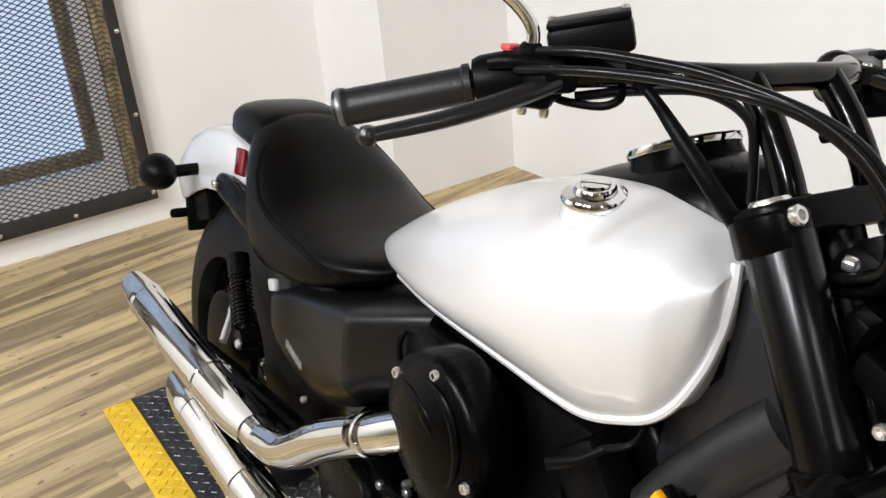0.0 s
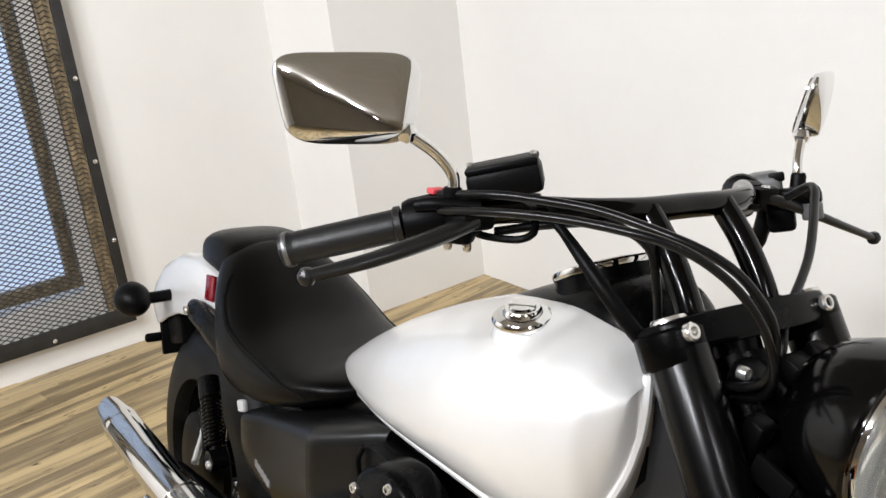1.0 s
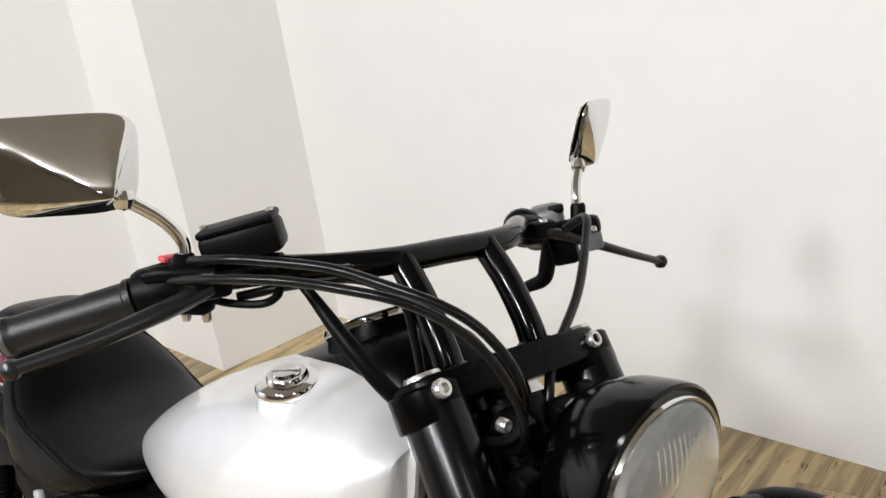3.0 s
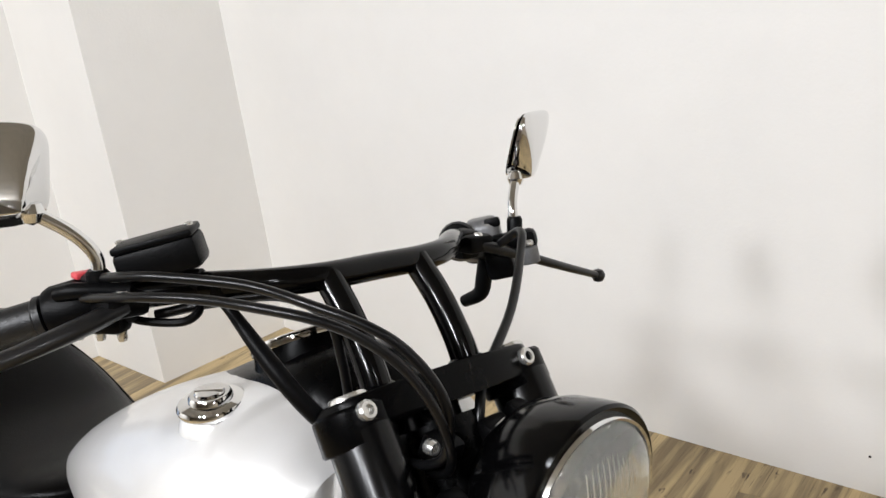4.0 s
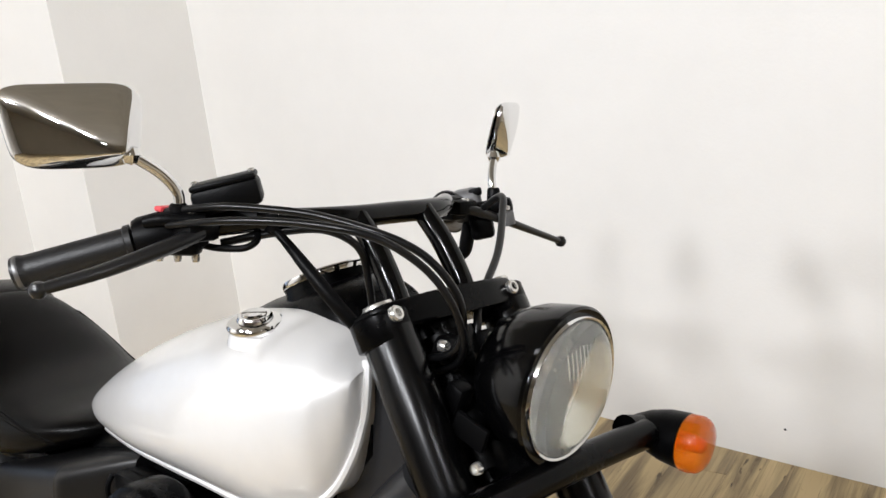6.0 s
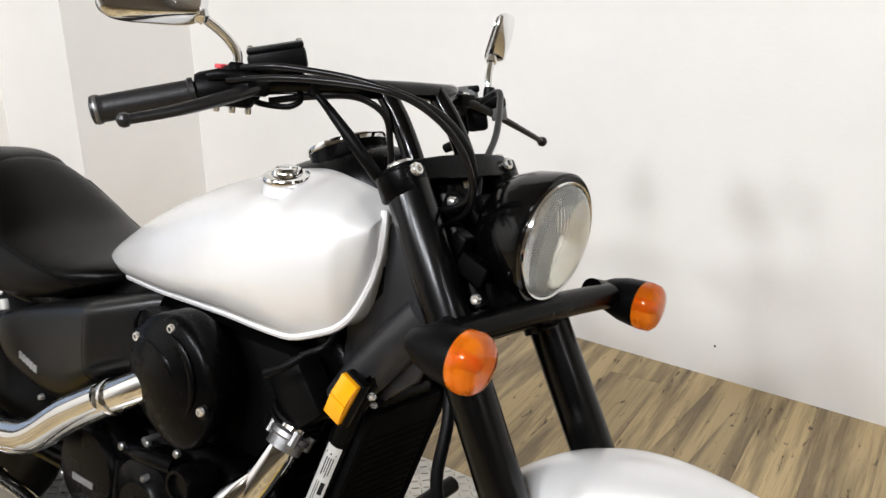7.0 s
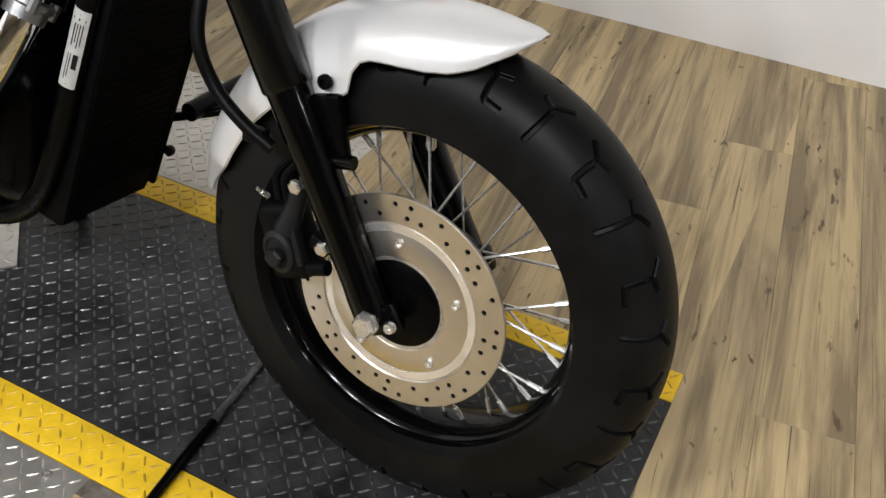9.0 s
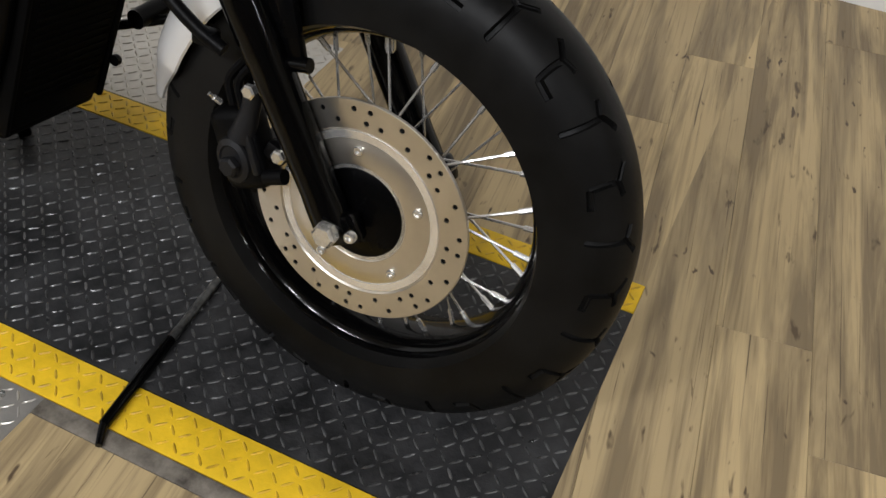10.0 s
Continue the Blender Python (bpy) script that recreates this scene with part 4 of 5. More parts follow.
# printed sticker wrapped on the down tube
ax0, ax1 = Vector((-0.4322, -0.103, 0.596)), Vector((-0.4710, -0.1036, 0.486))
sticker, ink = bmesh.new(), bmesh.new()


def wrap(bm, u0, u1, v0, v1, r, n=6):
    d = (ax1 - ax0).normalized()
    out = Vector((0.28, -1, 0.05))
    out = (out - d * out.dot(d)).normalized()
    sd = d.cross(out)
    rows = []
    for i in range(n + 1):
        a = u0 + (u1 - u0) * i / n
        off = math.cos(a) * out + math.sin(a) * sd
        rows.append([bm.verts.new(ax0.lerp(ax1, v) + off * r) for v in (v0, v1)])
    for a, b in zip(rows, rows[1:]):
        bm.faces.new((a[0], a[1], b[1], b[0]))


wrap(sticker, -0.75, 0.75, 0, 1, 0.0172)
for v0, v1, u0, u1 in ((0.05, 0.055, -0.6, 0.6), (0.945, 0.95, -0.6, 0.6), (0.10, 0.13, -0.5, 0.5), (0.17, 0.45, 0.18, 0.30), (0.17, 0.40, -0.02, 0.06), (0.17, 0.47, -0.22, -0.14), (0.17, 0.43, -0.42, -0.34), (0.55, 0.90, 0.25, 0.33), (0.55, 0.85, 0.05, 0.13), (0.55, 0.74, -0.5, -0.12)):
    wrap(ink, u0, u1, v0, v1, 0.01735, 2)
stk = part("warning_sticker", sticker, LABEL, bike, "white printed sticker on the frame tube")
part("sticker_print", ink, INK, stk)

# engine
engine = part("crankcase", box((0.50, 0.25, 0.24), pose(-0.80, 0.0, 0.37), 0.05, seg=4), BLACK, bike, "black engine case")
part("sump", box((0.40, 0.20, 0.10), pose(-0.82, 0, 0.255), 0.03), BLACK, engine)


def cover(name, x, y, z, pr, label="", seg=40, mat=BLACK, sx=1.0):
    return part(name, lathe(pr, side(x, y, z) @ Matrix.Diagonal((sx, 1, 1, 1)), seg), mat, engine, label)


cover("clutch_cover", -0.925, -0.12, 0.400, [(0.098, 0), (0.098, 0.035), (0.092, 0.046), (0.086, 0.048)])
cl = cover("clutch_cap", -0.925, -0.165, 0.400, [(0.078, 0), (0.078, 0.014), (0.072, 0.022), (0.050, 0.024), (0.0, 0.025)], "round satin black clutch cap")
part("brand_bar", box((0.060, 0.002, 0.012), pose(-0.925, -0.1905, 0.382), 0.0), material("badge_grey", (0.12, 0.12, 0.12), 0.4), cl, "raised plain badge bar")
cover("pump_cover", -0.768, -0.12, 0.385, [(0.092, 0), (0.092, 0.045), (0.084, 0.060), (0.055, 0.068), (0.050, 0.074), (0, 0.075)], "domed black engine cover")
cover("timing_plug", -0.676, -0.135, 0.464, [(0.030, 0), (0.030, 0.050), (0.026, 0.058), (0.020, 0.058), (0.018, 0.050), (0, 0.050)])
part("cover_web", tube([(-0.84, -0.16, 0.46), (-0.78, -0.178, 0.478), (-0.71, -0.17, 0.478)], 0.015, 12), BLACK, engine)
part("cover_web", tube([(-0.85, -0.165, 0.44), (-0.84, -0.175, 0.38), (-0.85, -0.165, 0.31)], 0.013, 12), BLACK, engine)
for x, z in ((-0.682, 0.377), (-0.773, 0.497), (-0.84, 0.470), (-0.73, 0.295), (-1.01, 0.36), (-0.995, 0.47), (-0.85, 0.30), (-0.700, 0.505)):
    part("cover_bolt", lathe([(0.0070, 0), (0.0070, 0.006), (0.005, 0.008), (0, 0.008)], side(x, -0.172, z), 8), DULL, engine)
for x, y, z in ((-0.798, -0.16, 0.491), (-0.757, -0.19, 0.448), (-0.692, -0.17, 0.376), (-0.757, -0.17, 0.333)):
    part("case_bolt", lathe([(0.006, -0.03), (0.006, 0.004), (0.0045, 0.006), (0, 0.006)], side(x, y, z), 8), DULL, engine)
# cylinders
for nm, x0, z0, x1, z1 in (("front_cylinder", -0.70, 0.46, -0.515, 0.665), ("rear_cylinder", -0.80, 0.47, -0.93, 0.67)):
    cm = along((x0, 0, z0), (x1, 0, z1))
    H = (Vector((x1, 0, z1)) - Vector((x0, 0, z0))).length
    cyl = part(nm, lathe([(0.070, 0), (0.070, H)], cm, 32), BLACK, bike, "black finned engine cylinder")
    for k in range(8):
        part("cooling_fin", lathe([(0.070, 0.03 + k * 0.018), (0.092, 0.031 + k * 0.018), (0.092, 0.034 + k * 0.018), (0.070, 0.035 + k * 0.018)], cm, 32, closed=True), BLACK, cyl)
    part("cylinder_head", box((0.15, 0.20, 0.085), cm @ pose(0, 0, H + 0.03), 0.02, seg=3), BLACK, cyl)
part("head_cover", box((0.075, 0.05, 0.10), Matrix.Translation((-0.500, -0.115, 0.655)) @ Matrix.Rotation(radians(-40), 4, "Y"), 0.012), MATTE, bike)
for k in range(4):
    part("boot_rib", lathe([(0.040, 0), (0.043, 0.003), (0.040, 0.006)], along((-0.512 - 0.005 * k, -0.105, 0.622 - 0.011 * k), (-0.56, -0.105, 0.52)), 20), MATTE, bike)
part("spark_plug_cap", tube([(-0.515, -0.178, 0.690), (-0.485, -0.170, 0.708), (-0.462, -0.155, 0.730)], [0.0075, 0.006, 0.0045], 12), MATTE, bike)
part("spark_plug_lead", tube([(-0.462, -0.155, 0.730), (-0.44, -0.14, 0.745), (-0.46, -0.10, 0.755)], 0.004, 8), MATTE, bike)
# Black boxes added to fill the see-through gap below the tank with dark.
part("frame_backbone", box((0.52, 0.11, 0.09), pose(-0.68, 0, 0.705), 0.02), BLACK, bike)
part("airbox", box((0.40, 0.21, 0.20), pose(-0.73, 0, 0.60), 0.03), SHADED, bike)
# air cleaner
def pod(rows, name, mat, label, y0):
    """A rounded teardrop pod on the right side, rows of (scale, height)."""
    bm = bmesh.new()
    rings = []
    for sc, h in rows:
        ring = []
        for k in range(48):
            a = 2 * math.pi * k / 48
            c, q = math.cos(a), math.sin(a)
            x = 0.097 * c
            z = 0.098 * q if q > 0 else 0.108 * q
            x += 0.030 * max(0, -q) ** 2 * (1 - 0.3 * c)
            ring.append(bm.verts.new((-0.699 + x * sc, y0 - h, 0.636 + z * sc)))
        rings.append(ring)
    bridge(bm, rings)
    return part(name, bm, mat, bike, label)


air = pod([(0.96, 0.0), (1.0, 0.006), (1.0, 0.042), (0.985, 0.052), (0.955, 0.057), (0.90, 0.060), (0.75, 0.066), (0.5, 0.073), (0.25, 0.077), (0.05, 0.078)], "air_cleaner", BLACK, "satin black teardrop air cleaner cover", -0.145)
part("cover_crease", tube([(-0.752, -0.2115, 0.684), (-0.718, -0.2165, 0.682), (-0.682, -0.2175, 0.664), (-0.652, -0.2155, 0.634)], [0.002, 0.006, 0.010, 0.003], 10, flat=0.6), BLACK, air)
part("cover_ridge", tube([(-0.699 + 0.097 * 0.74 * math.cos(radians(a)), -0.2125, 0.636 + 0.098 * 0.74 * math.sin(radians(a))) for a in range(85, -36, -12)], [0.002, 0.004, 0.006, 0.007, 0.007, 0.007, 0.007, 0.006, 0.005, 0.003, 0.002], 10, flat=0.6), BLACK, air)
for x, z in ((-0.687, 0.716), (-0.612, 0.610), (-0.768, 0.683)):
    part("cover_screw", bolt(x, -0.203, z, 0.0075, 0.008), STEEL, air)
    part("screw_boss", lathe([(0.013, 0), (0.013, 0.006), (0.010, 0.008)], side(x, -0.197, z), 16), BLACK, air)
part("intake_duct", tube([(-0.74, -0.10, 0.665), (-0.80, -0.12, 0.672), (-0.86, -0.10, 0.665)], 0.033, 14), MATTE, bike)
part("intake_strap", tube([(-0.838, -0.152, 0.700), (-0.842, -0.158, 0.680), (-0.842, -0.154, 0.650)], 0.004, 8), MATTE, bike)
part("side_panel", box((0.12, 0.03, 0.070), pose(-0.785, -0.135, 0.668), 0.010), MATTE, bike)
# side cover with a plain badge
side_cover = part("side_cover", loft([(-0.835, 0.118, 0.722, 0.585, 0.66), (-0.875, 0.140, 0.712, 0.565, 0.64), (-0.93, 0.166, 0.696, 0.542, 0.62), (-0.948, 0.174, 0.691, 0.530, 0.612), (-0.96, 0.1765, 0.688, 0.522, 0.61), (-0.975, 0.1755, 0.684, 0.51, 0.605), (-1.08, 0.161, 0.655, 0.445, 0.57), (-1.18, 0.149, 0.624, 0.435, 0.55), (-1.27, 0.139, 0.592, 0.455, 0.53), (-1.325, 0.124, 0.570, 0.485, 0.53), (-1.34, 0.10, 0.56, 0.50, 0.53)], 56, 8.0, 3.4), COVER, bike, "satin black side cover")
for k in range(5):
    part("badge_bar", box((0.0115, 0.002, 0.014), Matrix.Translation((-1.205 + k * 0.0155, -0.1465 - 0.0017 * k, 0.520 - 0.002 * k)) @ Matrix.Rotation(radians(0), 4, "Y"), 0), material("badge_silver", (0.45, 0.45, 0.45), 0.3, 0.8) if k == 0 else bpy.data.materials["badge_silver"], side_cover)
part("cover_pin", bolt(-1.095, -0.165, 0.475, 0.006, 0.008), STEEL, side_cover)

# exhaust
def pipe(name, pts, r, label, n=8):
    return part(name, tube(pts, r, 24, n), CHROME, bike, label)


fp = pipe("front_exhaust_pipe", [(-0.505, -0.120, 0.600), (-0.512, -0.145, 0.560), (-0.545, -0.168, 0.490), (-0.600, -0.190, 0.410), (-0.655, -0.205, 0.335), (-0.705, -0.212, 0.290), (-0.77, -0.216, 0.275), (-0.95, -0.222, 0.285), (-1.15, -0.230, 0.300)], 0.0245, "chrome front exhaust pipe")
part("exhaust_flange", lathe([(0.028, -0.008), (0.032, -0.004), (0.032, 0.003), (0.028, 0.006), (0.027, 0.022)], along((-0.507, -0.128, 0.588), (-0.514, -0.15, 0.55)), 20), DULL, fp, "dull metal exhaust flange")
for a in (0.3, 2.2, 3.6, 5.2):
    part("flange_stud", lathe([(0.007, -0.012), (0.007, 0.01)], along((-0.507, -0.128, 0.588), (-0.514, -0.15, 0.55)) @ pose(0.029 * math.cos(a), 0.029 * math.sin(a), 0.0), 8), DULL, fp)
part("heat_shield", tube([(-0.532, -0.168, 0.528), (-0.560, -0.184, 0.485), (-0.605, -0.202, 0.415), (-0.652, -0.216, 0.345), (-0.668, -0.220, 0.322)], [0.012, 0.024, 0.031, 0.032, 0.026], 20, 8), CHROME, fp)
rp = pipe("rear_exhaust_pipe", [(-0.74, -0.19, 0.615), (-0.80, -0.208, 0.580), (-0.90, -0.222, 0.520), (-0.985, -0.230, 0.460), (-1.06, -0.235, 0.425), (-1.15, -0.237, 0.418)], 0.0275, "chrome rear exhaust pipe")
part("heat_shield", tube([(-0.83, -0.222, 0.570), (-0.91, -0.232, 0.520), (-1.00, -0.240, 0.455), (-1.08, -0.243, 0.430)], [0.024, 0.027, 0.028, 0.026], 20, 8), CHROME, rp)
part("shield_clamp", lathe([(0.0295, -0.006), (0.031, -0.003), (0.031, 0.003), (0.0295, 0.006)], along((-0.815, -0.212, 0.572), (-0.9, -0.222, 0.52)), 24), CHROME, rp)


def muffler(pts, tip, label):
    m = part("muffler", tube(pts, [0.030, 0.037, 0.039, 0.039, 0.039, 0.038], 28, 6), CHROME, bike, label)
    e = Vector(pts[-1])
    bm = tube([e, e + Vector((-0.03, 0, 0.001)), Vector(tip)], [0.038, 0.039, 0.027], 28, 4, cap=False)
    bmesh.ops.bisect_plane(bm, geom=[*bm.verts, *bm.edges, *bm.faces], plane_co=Vector(tip) + Vector((0.045, 0, 0)), plane_no=Vector((-1, 0, -0.9)), clear_outer=True)
    part("muffler_tip", bm, CHROME, m, "slash-cut chrome muffler tip")
    part("muffler_inside", lathe([(0.030, 0), (0.0, 0.001)], along(e + Vector((-0.02, 0, 0)), e + Vector((-0.1, 0, 0))), 24), INK, m)
    part("muffler_band", lathe([(0.0390, -0.006), (0.0410, -0.004), (0.0410, 0.004), (0.0390, 0.006)], along(pts[2], pts[3]), 28), CHROME, m)


muffler([(-1.13, -0.237, 0.418), (-1.20, -0.238, 0.417), (-1.32, -0.238, 0.418), (-1.48, -0.238, 0.421), (-1.58, -0.237, 0.424), (-1.67, -0.236, 0.427)], (-1.81, -0.235, 0.430), "long chrome upper muffler")
muffler([(-1.02, -0.225, 0.29), (-1.08, -0.23, 0.294), (-1.16, -0.234, 0.300), (-1.23, -0.236, 0.307), (-1.31, -0.237, 0.315), (-1.38, -0.238, 0.322)], (-1.52, -0.238, 0.332), "chrome lower muffler")
part("muffler_bracket", box((0.05, 0.012, 0.09), pose(-1.30, -0.20, 0.37), 0.004), BLACK, bike)

# foot controls
peg = part("foot_peg", tube([(-0.716, -0.215, 0.262), (-0.722, -0.335, 0.262)], 0.019, 16), MATTE, bike, "ribbed rubber foot peg")
for k in range(6):
    part("peg_rib", lathe([(0.019, -0.003), (0.0215, -0.002), (0.0215, 0.002), (0.019, 0.003)], along((-0.717 - 0.0009 * k, -0.235 - k * 0.019, 0.262), (-0.73, -0.5, 0.262)), 16), MATTE, peg)
part("peg_bracket", tube([(-0.66, -0.13, 0.245), (-0.70, -0.17, 0.252), (-0.716, -0.216, 0.262)], 0.015, 12), BLACK, bike)
part("peg_pin", bolt(-0.79, -0.215, 0.285, 0.008, 0.006, Matrix.Translation((-0.713, -0.212, 0.277))), STEEL, bike)
part("brake_pedal", tube([(-0.775, -0.19, 0.25), (-0.68, -0.18, 0.25), (-0.60, -0.17, 0.265), (-0.575, -0.20, 0.29)], 0.0075, 10), BLACK, bike)
part("pedal_rod", tube([(-0.80, -0.225, 0.30), (-0.86, -0.225, 0.325), (-0.875, -0.222, 0.305), (-0.83, -0.215, 0.285)], 0.0028, 8), STEEL, bike)
pegl = part("foot_peg", tube([(-0.50, 0.16, 0.36), (-0.50, 0.30, 0.375)], 0.016, 12), MATTE, bike, "ribbed rubber foot peg")
part("shift_lever", tube([(-0.56, 0.17, 0.33), (-0.47, 0.20, 0.36), (-0.45, 0.24, 0.365)], 0.008, 10), BLACK, bike)
stand = part("side_stand", tube([(-0.78, 0.10, 0.22), (-0.80, 0.18, 0.10), (-0.82, 0.238, -0.037)], [0.014, 0.013, 0.012], 14), BLACK, bike, "black side stand")
part("stand_foot", box((0.07, 0.045, 0.008), Matrix.Translation((-0.82, 0.240, -0.036)) @ Matrix.Rotation(radians(LEAN), 4, "X"), 0.002), BLACK, stand)

# seat
seat_rows = [(-0.985, 0.050, 0.722, 0.700, 0.711), (-1.01, 0.098, 0.727, 0.690, 0.706), (-1.045, 0.127, 0.730, 0.676, 0.700), (-1.10, 0.147, 0.729, 0.652, 0.691), (-1.17, 0.160, 0.736, 0.632, 0.684), (-1.26, 0.166, 0.758, 0.615, 0.686), (-1.34, 0.162, 0.800, 0.620, 0.708), (-1.40, 0.143, 0.834, 0.664, 0.742), (-1.45, 0.118, 0.856, 0.706, 0.770), (-1.485, 0.096, 0.856, 0.735, 0.785), (-1.51, 0.072, 0.838, 0.755, 0.79)]
seat = part("rider_seat", loft(seat_rows, 52, 2.6, 4.0, 5), LEATHER, bike, "black vinyl rider seat with a stitched seam")


def seat_side(x, z):
    """The seat's half width at x and height z."""
    w, zt, zb, zm = (float(np.interp(-x, [-r[0] for r in seat_rows], [r[i] for r in seat_rows])) for i in (1, 2, 3, 4))
    u, e = ((z - zm) / (zt - zm), 2.6) if z > zm else ((zm - z) / (zm - zb), 4.0)
    return w * (1 - min(0.98, abs(u)) ** e) ** (1 / e)


for sy in (-1, 1):
    for off in (0.0, 0.0065):
        line = [(x, sy * (seat_side(x, z - off) + 0.0004), z - off) for x, z in zip(np.linspace(-1.40, -1.035, 22), np.interp(np.linspace(1.40, 1.035, 22), [1.03, 1.085, 1.171, 1.264, 1.314, 1.36, 1.40], [0.684, 0.699, 0.712, 0.727, 0.745, 0.775, 0.815]))]
        part("seat_seam", tube(line, 0.0013, 6, 2), MATTE, seat)
    part("seat_piping", tube([(x, sy * (seat_side(x, z) + 0.0002), z) for x, z in zip(np.linspace(-1.40, -1.035, 22), np.interp(np.linspace(1.40, 1.035, 22), [1.03, 1.085, 1.171, 1.264, 1.314, 1.36, 1.40], [0.681, 0.696, 0.709, 0.724, 0.742, 0.772, 0.812]))], 0.0024, 8, 2), LEATHER, seat)
part("pillion_seat", loft([(-1.43, 0.090, 0.842, 0.775, 0.805), (-1.47, 0.099, 0.862, 0.775, 0.81), (-1.53, 0.098, 0.868, 0.780, 0.815), (-1.59, 0.090, 0.860, 0.782, 0.812), (-1.635, 0.074, 0.844, 0.782, 0.80), (-1.665, 0.046, 0.822, 0.78, 0.795)], 36, 3.2), LEATHER, bike, "black vinyl passenger seat")
part("seat_base", box((0.40, 0.22, 0.05), pose(-1.25, 0, 0.625), 0.015), BLACK, bike)

# rear wheel, fender, signals, shocks
rw = part("rear_wheel", lathe([(0.19, -0.055), (0.198, -0.055), (0.198, 0.055), (0.19, 0.055), (0.178, 0.0)], side(-1.635, 0, 0.318), 64, closed=True), GLOSS, bike, "black spoked rear rim")
part("tyre", lathe([(0.188, -0.06), *[(0.195 + 0.123 * max(0, math.sin(math.pi * k / 20)) ** 0.75, -0.080 * math.cos(math.pi * k / 20)) for k in range(21)], (0.188, 0.06)], side(-1.635, 0, 0.318), 80, closed=True), RUBBER, rw)
part("brake_drum", lathe([(0.02, 0.060), (0.118, 0.060), (0.124, 0.066), (0.122, 0.082), (0.100, 0.092), (0.045, 0.096), (0.02, 0.096)], side(-1.635, 0, 0.318), 40), MATTE, rw, "black rear brake drum")
part("hub", lathe([(0.02, -0.09), (0.08, -0.085), (0.09, -0.05), (0.04, -0.04), (0.04, 0.04), (0.09, 0.05), (0.09, 0.09), (0.02, 0.09)], side(-1.635, 0, 0.318), 32), GLOSS, rw)
for k in range(36):
    s = 1 if k % 2 else -1
    th = 2 * math.pi * (k + 0.5) / 36
    lean = radians(40) * (1 if (k // 2) % 2 else -1)
    rm = side(-1.635, 0, 0.318)
    part("spoke", tube([rm @ Vector((0.06 * math.cos(th + lean), 0.06 * math.sin(th + lean), s * 0.045)), rm @ Vector((0.18 * math.cos(th), 0.18 * math.sin(th), s * 0.006))], 0.002, 6), CHROME, rw)
bm = bmesh.new()
rings_o, rings_i = [], []
for th, r, w, dr in ((46, 0.440, 0.098, 0.060), (60, 0.455, 0.100, 0.080), (75, 0.468, 0.101, 0.105), (90, 0.475, 0.101, 0.125), (105, 0.476, 0.100, 0.130), (118, 0.474, 0.097, 0.128), (130, 0.470, 0.091, 0.112), (137, 0.466, 0.083, 0.088), (142, 0.461, 0.070, 0.062), (146, 0.457, 0.050, 0.040)):
    a = radians(th)
    for rings, off in ((rings_o, 0), (rings_i, -0.003)):
        ring = []
        for k in range(19):
            u = 2 * k / 18 - 1
            y = (w + off) * math.copysign(abs(math.sin(u * math.pi / 2)) ** 0.72, u)
            rr = r + off - dr * (1 - math.cos(abs(u) ** 2.1 * math.pi / 2) ** 0.8)
            ring.append(bm.verts.new((-1.635 + rr * math.cos(a), y, 0.318 + rr * math.sin(a))))
        rings.append(ring)
for rings in (rings_o, rings_i):
    for a, b in zip(rings, rings[1:]):
        for k in range(18):
            bm.faces.new((a[k], a[k + 1], b[k + 1], b[k]))
for o, i in ((rings_o[0], rings_i[0]), (rings_o[-1], rings_i[-1])):
    for k in range(18):
        bm.faces.new((o[k], o[k + 1], i[k + 1], i[k]))
for (o1, i1), (o2, i2) in zip(zip(rings_o, rings_i), zip(rings_o[1:], rings_i[1:])):
    for e in (0, 18):
        bm.faces.new((o1[e], o2[e], i2[e], i1[e]))
rf = part("rear_fender", bm, WHITE, bike, "white rear fender")
for sy in (-1, 1):
    part("rear_reflector", box((0.042, 0.008, 0.052), Matrix.Translation((-1.535, sy * 0.0975, 0.752)) @ Matrix.Rotation(radians(-6), 4, "Y") @ Matrix.Rotation(radians(8 * sy), 4, "X"), 0.003), RED, rf, "red fender reflector")
    part("fender_strut", tube([(-1.36, sy * 0.128, 0.672), (-1.45, sy * 0.128, 0.692), (-1.55, sy * 0.121, 0.700), (-1.595, sy * 0.114, 0.694), (-1.606, sy * 0.112, 0.692)], [0.030, 0.030, 0.027, 0.020, 0.008], 16, flat=0.6), BLACK, bike, "black fender strut")
    part("strut_bolt", bolt(-1.580, sy * 0.129, 0.700, 0.009, 0.008), STEEL, bike)
    tm = fwd(-1.775, sy * 0.180, 0.677)
    ts = part("rear_signal", lathe([(0, -0.034), (0.018, -0.032), (0.036, -0.022), (0.038, -0.016), (0.038, 0.0), (0.034, 0.016), (0.022, 0.032), (0.010, 0.038), (0, 0.039)], tm, 32), MATTE, bike, "black rear turn signal")
    part("signal_stalk", tube([(-1.774, sy * 0.150, 0.677), (-1.776, sy * 0.06, 0.680)], 0.013, 14), MATTE, ts)
    part("amber_lens", lathe([(0.035, -0.018), (0.033, -0.030), (0.02, -0.038), (0, -0.040)], tm, 32), AMBER, ts)
part("tail_bracket", box((0.09, 0.15, 0.15), pose(-1.835, 0, 0.620, 0, -18, 0), 0.01), MATTE, bike)
part("plate_bracket", box((0.012, 0.17, 0.12), pose(-1.885, 0, 0.565, 0, -12, 0), 0.004), MATTE, bike)
part("plate_lug", box((0.014, 0.055, 0.022), pose(-1.885, -0.095, 0.548), 0.008), MATTE, bike)
part("tail_light", box((0.05, 0.07, 0.05), pose(-1.925, 0.02, 0.63), 0.015), RED, bike, "red tail light")
